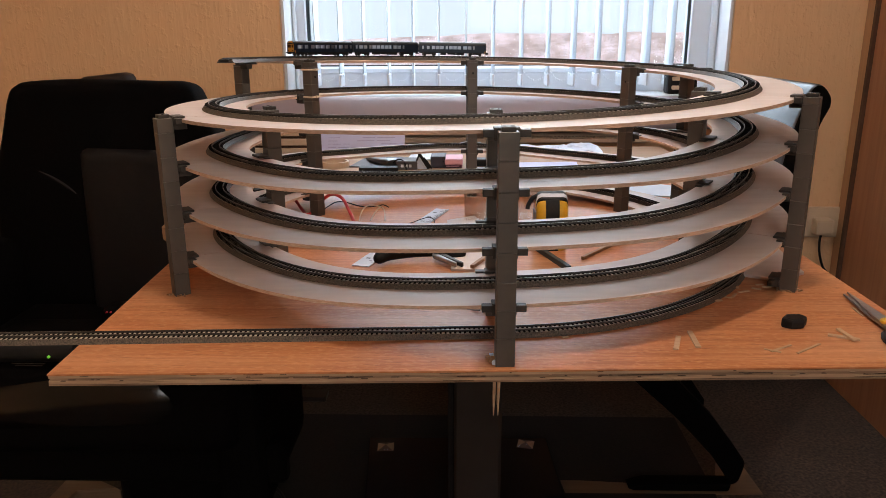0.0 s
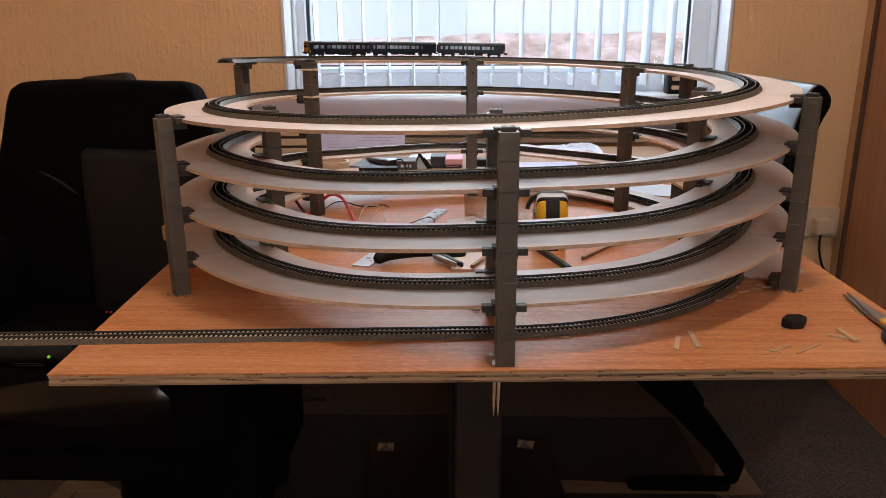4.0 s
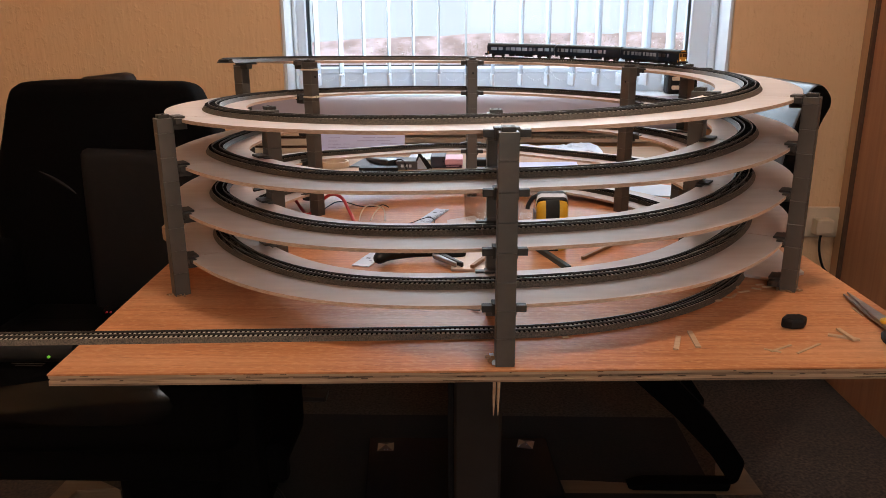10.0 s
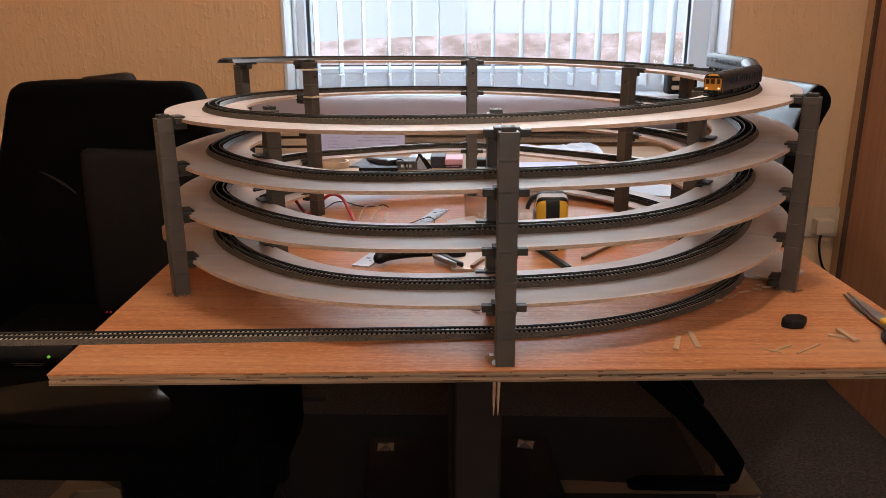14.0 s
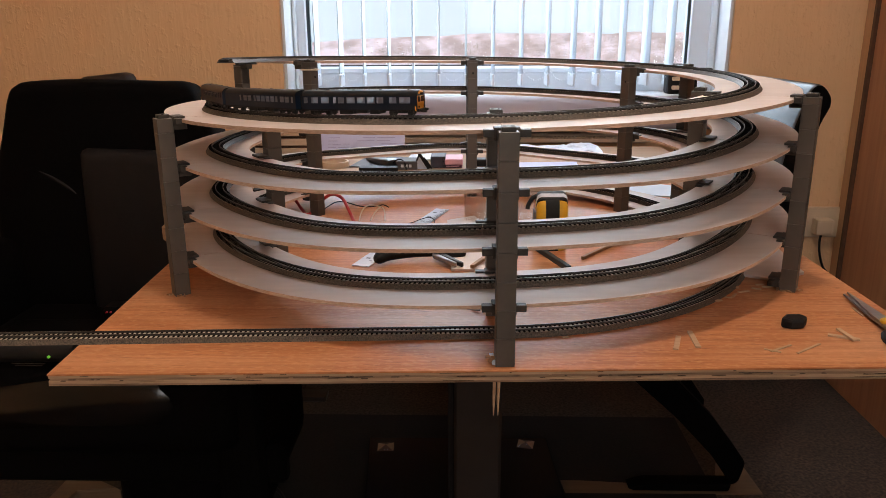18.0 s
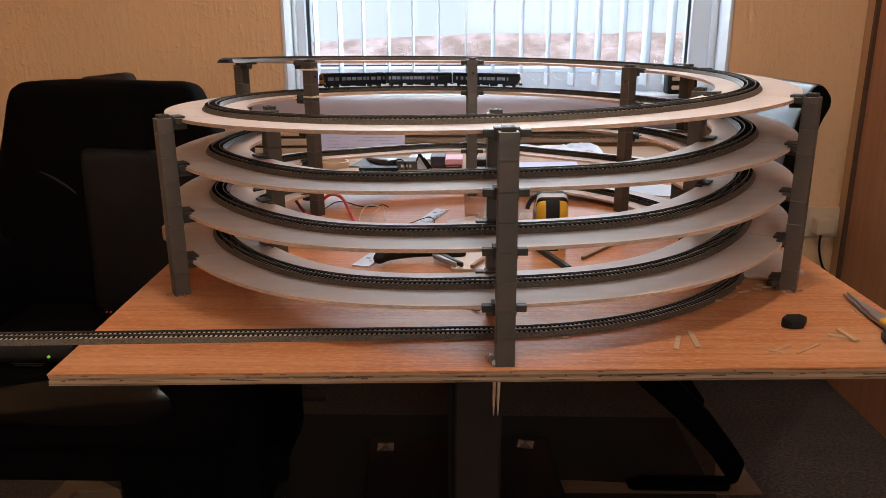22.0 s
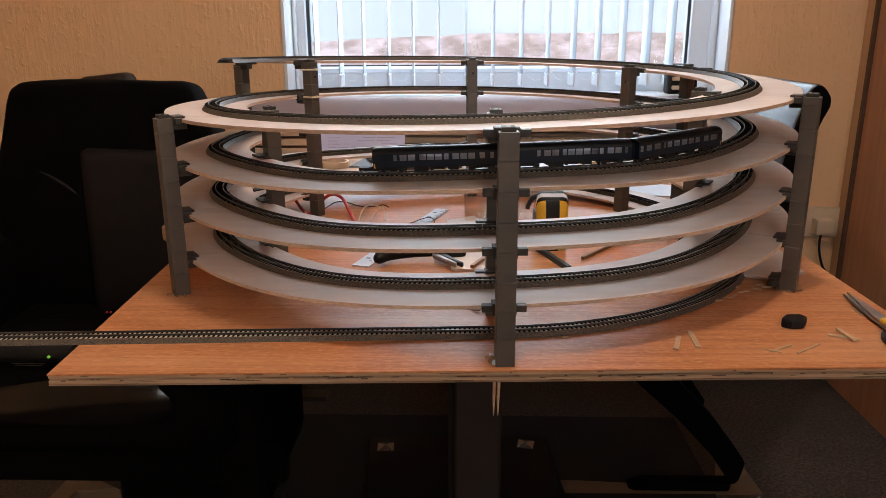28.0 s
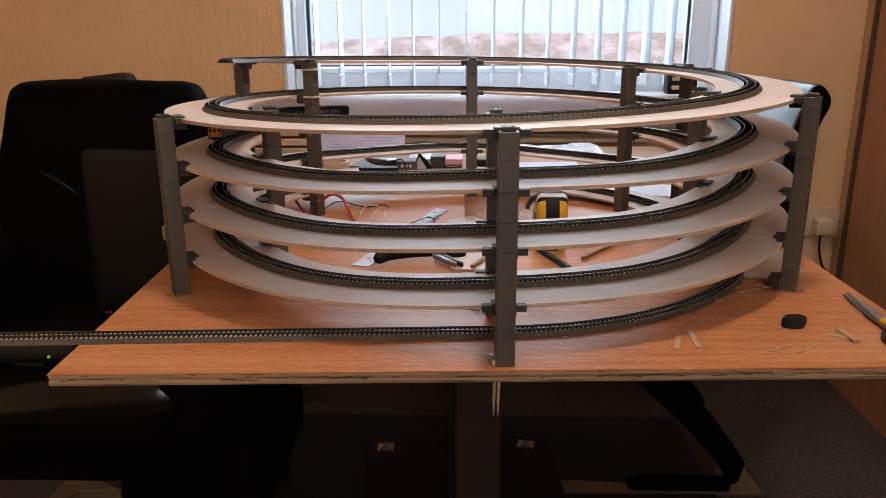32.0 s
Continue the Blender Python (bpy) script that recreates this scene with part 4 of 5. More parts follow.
part("top_guard", loaf([(x, k - 0.0009) for x, k in ARCH], 17, 25, 0.003), M_black, tape, "black rim over the top", smooth=True)
part("silver_band", loaf([(x, k - 0.0012) for x, k in ARCH], 15, 17, 0.003), M_silver, tape, "silver band across the front", smooth=True)
part("lower_rim", loaf([(x, k - 0.0010) for x, k in ARCH], 14, 15, 0.003), M_black, tape, "thin black line under the silver band", smooth=True)
part("emblem", B((TPX - 0.0145, TPY - 0.0215, BT + 0.041), (0.0045, 0.0012, 0.006)), M_redwood, tape, "small brown mark", bevel=0.0004)
part("belt_clip", B((TPX - 0.0225, TPY - 0.003, BT + 0.030), (0.002, 0.024, 0.046)), M_steel, tape, "steel belt clip", bevel=0.0008)
part("wrist_strap", Shape().tube(curve_pts([(TPX - 0.018, TPY + 0.005, BT + 0.071), (TPX - 0.026, TPY - 0.002, BT + 0.069), (TPX - 0.0315, TPY - 0.006, BT + 0.061), (TPX - 0.0330, TPY - 0.008, BT + 0.055)], 5), 0.0030, 8), M_black, tape, smooth=True)

pot = thing("plastic_box", pose(0.05, 0.12, BT), "clear plastic box lying open on the board", "plastic box")
for c, sz in (((0.05, 0.10, 0.021), (0.135, 0.0016, 0.042)), ((0.05, 0.165, 0.021), (0.135, 0.0016, 0.042)), ((-0.018, 0.1325, 0.021), (0.0016, 0.0634, 0.042)),
              ((0.118, 0.1325, 0.021), (0.0016, 0.0634, 0.042)), ((0.05, 0.1325, 0.0008), (0.134, 0.0634, 0.0016))):
    part("side" if sz[2] > 0.01 else "bottom", B((c[0], c[1], BT + c[2]), sz), M_clear, pot)
part("rim", Shape().tube([(-0.018, 0.10, BT + 0.042), (0.118, 0.10, BT + 0.042), (0.118, 0.165, BT + 0.042), (-0.018, 0.165, BT + 0.042), (-0.018, 0.10, BT + 0.042)], 0.0016, 6), M_clear, pot)

pl = thing("pliers", pose(-0.09, -0.13, BT), "pliers with black moulded grips lying on the board", "pliers")
GR = [0.003, 0.006, 0.0076, 0.0084, 0.0086, 0.0086, 0.0086, 0.0086, 0.0086, 0.0085, 0.0083, 0.0080, 0.0078, 0.0074, 0.0070, 0.0066, 0.0062, 0.0058, 0.0052]
part("grip", Shape().tube(curve_pts([(-0.130, -0.134, BT + 0.009), (-0.116, -0.116, BT + 0.011), (-0.088, -0.106, BT + 0.0115), (-0.052, -0.104, BT + 0.011)], 6), GR, 12), M_black, pl, "black rubber grip", smooth=True)
part("grip", Shape().tube(curve_pts([(-0.016, -0.094, BT + 0.006), (-0.028, -0.098, BT + 0.007), (-0.039, -0.102, BT + 0.008), (-0.050, -0.106, BT + 0.009)], 6), [0.7 * g for g in GR], 12), M_black, pl, "black rubber grip", smooth=True)
part("joint", Shape().disc((-0.052, -0.104, BT + 0.010), 0.008, 0.012, 16), M_wheel, pl, bevel=0.001)
part("rivet", Shape().disc((-0.052, -0.104, BT + 0.0165), 0.003, 0.0015, 12), M_steel, pl, "steel rivet")
part("jaw", Shape().prism([(-0.060, -0.104), (-0.053, -0.109), (-0.026, -0.150), (-0.029, -0.152), (-0.058, -0.116)], BT + 0.005, BT + 0.011), M_steel, pl, bevel=0.001)
part("jaw", Shape().prism([(-0.050, -0.100), (-0.044, -0.104), (-0.018, -0.146), (-0.021, -0.149), (-0.050, -0.112)], BT + 0.004, BT + 0.010), M_wheel, pl, bevel=0.001)

rul = thing("steel_ruler", pose(-0.105, 0.02, BT), "steel ruler with dark markings lying on the board", "ruler")
ra, rb = Vector((-0.055, 0.185, 0)), Vector((-0.150, -0.135, 0))
rd = (rb - ra).normalized()
rw = Vector((-rd.y, rd.x, 0))
part("blade", Shape().prism([tuple((ra + rw * 0.0115)[:2]), tuple((ra - rw * 0.0115)[:2]), tuple((rb - rw * 0.0115)[:2]), tuple((rb + rw * 0.0115)[:2])], BT + 0.0004, BT + 0.0016), M_ruler, rul)
mk = Shape()
ang = math.degrees(math.atan2(rd.y, rd.x))
for i in range(1, 64):
    p = ra + rd * (i * 0.005) + rw * (0.009 if i % 2 else 0.0072)
    mk.box((p.x, p.y, BT + 0.0017), (0.0007, 0.005 if i % 2 else 0.009, 0.0002), rz(ang))
part("scale_mark", mk, M_black, rul, kind="stuff")
for i in range(3, 31, 3):
    p = ra + rd * (i * 0.01) - rw * 0.003
    part("figure_bar", B((p.x, p.y, BT + 0.0017), (0.0035, 0.006, 0.0002), rz(ang)), M_black, rul)

single("plywood_offcut", Shape().prism([(-0.045, 0.10), (-0.034, -0.152), (0.020, -0.155), (0.045, -0.06), (-0.002, 0.13)], BT + 0.0002, BT + 0.0034), M_deck, "pale plywood offcut lying on the board", "offcut")
STICKS = [((-0.008, -0.152), (0.012, -0.105), 0.005, M_redwood, "brown wooden strip on the board"), ((0.136, -0.101), (0.200, -0.018), 0.0045, M_redwood, "brown wooden strip on the board"),
          ((0.076, -0.040), (0.112, -0.150), 0.007, M_gasket, "dark grey-green file lying on the board")]
for p, q, w, mt, lb in STICKS:
    zz = 0.0035 if p[0] < 0 else 0.0
    d = Vector((q[0] - p[0], q[1] - p[1], 0))
    m = rz(math.degrees(math.atan2(d.y, d.x)))
    single("file" if mt is M_gasket else "wood_strip", B(((p[0] + q[0]) / 2, (p[1] + q[1]) / 2, BT + zz + w / 2), (d.length, w, w), m), mt, lb, "file" if mt is M_gasket else "wood strip", bevel=0.0006)


def wire(pts, r, mat, label):
    return single("wire", Shape().tube(curve_pts([(x, y, BT + z) for x, y, z in pts], 8), r, 8), mat, label, "wire", "loose wires on the board", smooth=True)


wire([(-0.365, 0.24, 0.024), (-0.335, 0.215, 0.029), (-0.308, 0.190, 0.020), (-0.290, 0.165, 0.008), (-0.278, 0.14, 0.0025), (-0.262, 0.06, 0.0025)], 0.0025, M_red, "red insulated wire looping over the board")
wire([(-0.30, 0.10, 0.0025), (-0.275, 0.135, 0.0025), (-0.262, 0.152, 0.008), (-0.252, 0.154, 0.022), (-0.238, 0.150, 0.0325), (-0.226, 0.146, 0.0335), (-0.214, 0.140, 0.027), (-0.203, 0.128, 0.010), (-0.196, 0.112, 0.0025), (-0.18, 0.05, 0.0025)], 0.0026, M_red, "red insulated wire looping over the board")
wire([(-0.29, 0.13, 0.002), (-0.265, 0.153, 0.002), (-0.252, 0.176, 0.004), (-0.238, 0.195, 0.010), (-0.222, 0.195, 0.011), (-0.195, 0.19, 0.005), (-0.176, 0.19, 0.004), (-0.156, 0.195, 0.006), (-0.146, 0.19, 0.003)], 0.0010, M_black, "thin black wire on the board")
wire([(-0.118, 0.07, 0.0012), (-0.100, 0.088, 0.002), (-0.085, 0.100, 0.005), (-0.074, 0.106, 0.006), (-0.067, 0.10, 0.005), (-0.064, 0.088, 0.002)], 0.0007, M_black, "thin black wire lying over the ruler")
wire([(-0.184, 0.10, 0.002), (-0.181, 0.12, 0.014), (-0.172, 0.13, 0.020), (-0.158, 0.135, 0.018), (-0.150, 0.13, 0.015)], 0.0011, M_cream, "thin cream wire loop on the board")
wire([(-0.166, 0.10, 0.002), (-0.160, 0.118, 0.012), (-0.152, 0.125, 0.018), (-0.146, 0.12, 0.014), (-0.143, 0.10, 0.002)], 0.0011, M_cream, "thin cream wire loop on the board")

# ---- things on the table behind ----
ring = Shape()
prof = [(0.0295, 0.0), (0.034, 0.0), (0.034, 0.013), (0.0295, 0.013)]
rr = [[Vector((-0.322 + r * math.cos(a), 0.675 + r * math.sin(a), TT + z)) for r, z in prof] for a in [2 * math.pi * k / 32 for k in range(33)]]
ring.sweep(rr, caps=False)
single("tape_roll", ring, M_socket, "roll of cream tape lying on the table", "tape roll", bevel=0.0)
single("grey_plate", Shape().prism([(-0.285, 0.66), (-0.150, 0.655), (-0.140, 0.79), (-0.262, 0.80)], TT + 0.0003, TT + 0.003), M_greybox, "thin grey plate lying on the table", "folder", bevel=0.0006)
ha, hb_ = Vector((-0.250, 0.752, TT + 0.010)), Vector((-0.182, 0.648, TT + 0.012))
hd = (hb_ - ha).normalized()
hs = Vector((hd.y, -hd.x, 0)).normalized()
rings = []
for f, w, h in ((0.0, 0.004, 0.003), (0.02, 0.010, 0.0045), (0.3, 0.014, 0.006), (0.7, 0.017, 0.008), (0.93, 0.018, 0.0095), (0.985, 0.015, 0.008), (1.0, 0.010, 0.005)):
    c = ha.lerp(hb_, f)
    c.z = TT + 0.003 + h
    rings.append([c + hs * (w * math.copysign(abs(math.cos(a)) ** 0.6, math.cos(a))) + Vector((0, 0, h * math.copysign(abs(math.sin(a)) ** 0.6, math.sin(a)))) for a in [2 * math.pi * k / 20 for k in range(20)]])
hand = thing("phone_handset", Matrix.Translation(hb_), "glossy black handset lying on a grey plate", "handset")
part("shell", Shape().sweep(rings), M_leather, hand, smooth=True)
part("cord", Shape().tube(curve_pts([(-0.182, 0.650, TT + 0.012), (-0.174, 0.645, TT + 0.020), (-0.163, 0.640, TT + 0.022), (-0.154, 0.632, TT + 0.014), (-0.150, 0.622, TT + 0.002)], 6), 0.0016, 8), M_black, hand, "black cord", smooth=True)
single("black_tray", B((-0.212, 0.622, TT + 0.0045), (0.088, 0.030, 0.009)), M_black, "low black plastic tray on the table", "tray", bevel=0.002, segs=2)
nb = thing("grey_box", pose(-0.15, 0.645, TT), "small dark grey box with pale print", "box")
part("carton", B((-0.150, 0.660, TT + 0.0095), (0.048, 0.056, 0.019)), M_greybox, nb, bevel=0.001)
for x in (-0.160, -0.151, -0.142):
    part("print_bar", B((x, 0.6315, TT + 0.0085), (0.006, 0.0008, 0.0065)), M_silver, nb)
fc = thing("folded_card", pose(-0.118, 0.64, TT), "white folded card with a black edge standing on the table", "card")
rot = Matrix.Translation((0, 0.640, TT)) @ Matrix.Rotation(radians(90), 4, 'X')
part("card_face", Shape().prism([(-0.134, 0.0), (-0.104, 0.0), (-0.121, 0.034)], -0.001, 0.001, rot), M_paper, fc)
rot = Matrix.Translation((0, 0.636, TT)) @ Matrix.Rotation(radians(90), 4, 'X')
for q in ([(-0.125, 0.035), (-0.119, 0.037), (-0.096, 0.003), (-0.103, 0.0005)], [(-0.137, 0.001), (-0.134, 0.0), (-0.119, 0.034), (-0.122, 0.037)], [(-0.113, 0.026), (-0.110, 0.028), (-0.092, 0.004), (-0.095, 0.001)]):
    part("card_edge", Shape().prism(q[::-1], -0.0012, 0.0012, rot), M_black, fc, "black edge")
single("slate_carton", B((-0.080, 0.700, TT + 0.013), (0.034, 0.09, 0.026)), M_slate, "slate-violet carton standing on the table", "carton", bevel=0.001)
single("white_sheet", Shape().prism([(-0.16, 0.75), (-0.09, 0.76), (-0.085, 0.90), (-0.15, 0.90)], TT + 0.0004, TT + 0.004), M_paper, "white leaflet lying on the table", "paper", bevel=0.0006)
pk = thing("pink_box", pose(-0.055, 0.66, TT), "pink card box with a plum front edge", "box")
part("carton_lid", B((-0.0465, 0.69, TT + 0.0135), (0.046, 0.07, 0.013)), M_pink, pk, bevel=0.001)
part("carton", B((-0.0465, 0.69, TT + 0.0035), (0.044, 0.068, 0.007)), M_plum, pk, bevel=0.001)
part("print_bar", B((-0.0465, 0.6545, TT + 0.004), (0.03, 0.0008, 0.002)), M_pink, pk)
cs = thing("glasses_case", pose(0.01, 0.66, TT), "black case with a white strip on the table", "case")
part("shell", B((0.012, 0.665, TT + 0.012), (0.05, 0.03, 0.018)), M_black, cs, bevel=0.006, segs=2)
part("strip", B((0.012, 0.64, TT + 0.0015), (0.046, 0.012, 0.003)), M_paper, cs)
single("lilac_sheet", Shape().prism([(0.10, 0.60), (0.235, 0.61), (0.245, 0.72), (0.11, 0.71)], TT + 0.0005, TT + 0.0035), M_lilac, "pale lilac leaflet lying on the table", "leaflet")
M_print = noise_mat("grey_violet_print", (0.34, 0.31, 0.46), (0.42, 0.39, 0.54), 60, 0.7)
pp = thing("printed_sheet", pose(-0.29, 0.95, TT), "lilac printed sheet leaning at the back of the table", "paper")
pm = Matrix.Translation((-0.285, 0.90, TT)) @ Matrix.Rotation(radians(2), 4, 'Z') @ Matrix.Rotation(radians(52), 4, 'X')
part("sheet", Shape().prism([(-0.110, 0.0), (0.108, 0.0), (0.110, 0.098), (-0.125, 0.098)], 0, 0.0012, pm), M_lilac, pp)
random.seed(4)
for i in range(9):
    x = -0.092
    while x < 0.085:
        w = random.uniform(0.012, 0.05)
        if random.random() < 0.8 and x + w < 0.098:
            y = 0.012 + 0.0095 * i
            part("print_bar", Shape().prism([(x, y), (x + w, y), (x + w, y + 0.0016), (x, y + 0.0016)], 0.0014, 0.0018, pm), M_print, pp)
        x += w + 0.006
for x, y, w, h, mt in ((0.072, 0.074, 0.010, 0.014, M_plum), (-0.045, 0.083, 0.030, 0.006, M_greybox), (0.0, 0.090, 0.030, 0.005, M_greybox)):
    part("print_mark", Shape().prism([(x, y), (x + w, y), (x + w, y + h), (x, y + h)], 0.0014, 0.0019, pm), mt, pp)
def crumpled(poly, z, lift, seed):
    """A creased sheet over a flat outline (x, y), lying on z."""
    cx, cy = sum(p[0] for p in poly) / len(poly), sum(p[1] for p in poly) / len(poly)
    edge = []
    for p, q in zip(poly, poly[1:] + poly[:1]):
        edge += [(p[0] + (q[0] - p[0]) * k / 5, p[1] + (q[1] - p[1]) * k / 5) for k in range(5)]
    top = []
    for f in (1.0, 0.85, 0.65, 0.45, 0.25, 0.08):
        ring = []
        for x, y in edge:
            u, v = cx + (x - cx) * f, cy + (y - cy) * f
            n = abs(noise.noise((u * 22 + seed, v * 22, 0))) + 0.5 * abs(noise.noise((u * 60, v * 60 + seed, 1)))
            ring.append(Vector((u, v, z + 0.0015 + lift * n)))
        top.append(ring)
    bottom = [Vector((p.x, p.y, z + 0.0003)) for p in top[0]]
    return Shape().sweep([bottom] + top)


single("white_sheet", crumpled([(0.118, 0.93), (0.124, 0.975), (0.242, 0.985), (0.292, 0.98), (0.332, 0.965), (0.330, 0.84), (0.232, 0.835)], TT, 0.016, 3), M_paper, "crumpled white paper lying on the table", "paper")
single("white_sheet", Shape().prism([(0.285, 0.30), (0.36, 0.285), (0.41, 0.36), (0.30, 0.44)], BT + 0.0004, BT + 0.002), M_paper, "white paper on the board behind the helix", "paper")
for i in range(4):
    single("wood_block", B((-0.475 + 0.004 * (i % 2), 0.86, TT + 0.011 + 0.0235 * i), (0.16, 0.06, 0.017), rz(-4 + 3 * i)), M_palewood, "stack of pale wood pieces on the table", "wood block", "stacked wood pieces", bevel=0.002)
    # dark slab drawn in for the shadow gap above each piece
    single("wood_block", B((-0.475 + 0.004 * (i % 2), 0.862, TT + 0.0222 + 0.0235 * i), (0.15, 0.05, 0.0060), rz(-4 + 3 * i)), M_gap_shade, "dark slab standing for the shadow gap between pale wood pieces", "card", "cards in the wood stack")

# ---- things on the front of the board ----
single("rubber_block", Shape().prism([(0.2985, -0.331), (0.307, -0.338), (0.320, -0.336), (0.3265, -0.327), (0.3235, -0.318), (0.308, -0.3185)], BT, BT + 0.0105), M_black, "small black rubber block on the board", "rubber block", bevel=0.003, segs=2)
for p, q, w, h in (((0.1905, -0.358), (0.1800, -0.389), 0.0050, 0.0018), ((0.2050, -0.345), (0.2021, -0.384), 0.0052, 0.0018), ((0.336, -0.352), (0.361, -0.364), 0.0044, 0.0022), ((0.350, -0.342), (0.3525, -0.371), 0.0044, 0.0022)):
    d = Vector((q[0] - p[0], q[1] - p[1], 0))
    z = 0.0023 if p == (0.350, -0.342) else 0.0
    single("wood_strip", B(((p[0] + q[0]) / 2, (p[1] + q[1]) / 2, BT + z + h / 2), (d.length, w, h), rz(math.degrees(math.atan2(d.y, d.x)))), M_strip, "short pale wood strip on the board", "wood strip", "wood strips on the board", bevel=0.0003)
for p, q in (((0.266, -0.392), (0.291, -0.376)), ((0.289, -0.395), (0.319, -0.373)), ((0.396, -0.30), (0.397, -0.275)), ((0.262, -0.386), (0.275, -0.393))):
    d = Vector((q[0] - p[0], q[1] - p[1], 0))
    single("wood_sliver", B(((p[0] + q[0]) / 2, (p[1] + q[1]) / 2, BT + 0.0006), (d.length, 0.0022, 0.0010), rz(math.degrees(math.atan2(d.y, d.x)))), M_strip, "thin wood sliver on the board", "wood sliver", "wood slivers on the board")
random.seed(11)
CH = [(0.081, -0.361, 0.009, 20), (0.24, -0.27, 0.016, 40), (0.262, -0.255, 0.012, 10), (0.285, -0.238, 0.018, 55), (0.30, -0.225, 0.02, 20), (0.318, -0.215, 0.014, -30), (0.276, -0.245, 0.010, -15),
      (0.327, -0.20, 0.012, 10), (0.298, -0.21, 0.010, 75), (0.222, -0.28, 0.010, 5), (0.155, -0.318, 0.008, 30), (0.333, -0.208, 0.016, 5)]
for x, y, ln, a in CH:
    single("wood_chip", B((x, y, BT + 0.0007), (0.75 * ln, 0.0022 + 0.002 * random.random(), 0.0012), rz(a)), M_strip, "small pale wood chip on the board", "wood chip", "wood chips on the board", bevel=0.0003)
for i in range(9):
    single("glue_crumb", B((0.003 + 0.012 * random.random(), -0.425 + 0.012 * random.random(), BT + 0.002 + 0.003 * random.random()), (0.004, 0.003, 0.004), rz(360 * random.random()) @ Matrix.Rotation(random.random(), 3, 'X')), M_paper if i % 3 else M_redwood, "torn crumb of wood and glue by the post", "crumb", "crumbs by the post", bevel=0.0006)
for cx, cy in ((-0.342, -0.238), (0.353, -0.2145)):
    for i in range(10):
        a = 2 * math.pi * random.random()
        r = 0.0105 + 0.004 * random.random()
        single("wood_splinter", B((cx + r * math.cos(a), cy + r * math.sin(a), BT + 0.0009 + 0.001 * random.random()), (0.003 + 0.005 * random.random(), 0.0014, 0.0016), rz(360 * random.random()) @ Matrix.Rotation(0.3 * random.random(), 3, 'Y')),
               M_redwood if i % 3 else M_strip, "torn brown wood splinter at the foot of a post", "splinter", "splinters by the posts")
for x in (0.0105, 0.0145):
    single("wooden_skewer", Shape().tube([(x + 0.0006, -0.412, BT - TH - 0.0002), (x, -0.4115, BT - TH - 0.03), (x, -0.411, BT - TH - 0.046)], [0.0016, 0.0014, 0.0004], 8), M_strip, "pointed wooden skewer poking down under the board", "skewer", "skewers under the board")
single("screw", Shape().tube([(-0.014, -0.288, BT + 0.001), (0.0, -0.292, BT + 0.002)], [0.0005, 0.0016], 8), M_steel, "small steel screw on the board", "screw")
single("plywood_offcut", Shape().prism([(0.316, -0.168), (0.353, -0.189), (0.395, -0.16), (0.405, -0.06), (0.36, -0.06), (0.335, -0.11)], BT + 0.0002, BT + 0.0036), M_deck, "pale plywood offcut lying under the spiral deck", "offcut")

sc = thing("scissors", pose(0.405, -0.30, BT), "open steel scissors with a yellow pivot and dark handles", "scissors")
for a, zz in ((0.0, 0.003), (2.2, 0.0055)):
    m = Matrix.Translation((0.4005, -0.335, BT + zz)) @ Matrix.Rotation(radians(-1.5 - a), 4, 'Z')
    part("blade", Shape().prism([(-0.0045, -0.012), (0.0055, -0.012), (0.0065, 0.02), (0.0005, 0.092), (-0.0005, 0.092), (-0.005, 0.02)], 0, 0.002, m), M_steel, sc)
    lp = [m @ Vector((0.006 * (1 if a else -1) + 0.012 * math.cos(t), -0.045 + 0.026 * math.sin(t), 0.001)) for t in [2 * math.pi * k / 20 for k in range(21)]]
    part("handle", Shape().tube(lp, 0.004, 8), M_black, sc, smooth=True)
part("pivot", Shape().disc((0.400, -0.336, BT + 0.009), 0.0065, 0.004, 18), M_yplastic, sc, "yellow pivot cap", bevel=0.001)

single("floor_cable", Shape().tube(curve_pts([(-0.62, 0.50, 0.006), (-0.54, 0.47, 0.006), (-0.47, 0.475, 0.006), (-0.43, 0.43, 0.006), (-0.40, 0.34, 0.006)], 8), 0.0045, 8), M_black, "black cable lying on the carpet", "cable", smooth=True)
single("floor_plank", B((-0.475, 0.93, 0.008), (0.11, 0.05, 0.016)), M_column, "short dark wood batten on the carpet", "batten", bevel=0.002)
single("floor_plank", B((-0.49, 0.56, 0.010), (0.07, 0.05, 0.02), rz(6)), M_column, "short dark wood batten on the carpet", "batten", bevel=0.004)

# ---- train ----
CL, CW = 0.1200, 0.0190            # body length and width of a car
Z0, ZW0, ZW1, ZS, ZR = 0.0062, 0.0120, 0.0175, 0.0186, 0.0240
CPITCH = 0.1247
BOGIE = 0.0415


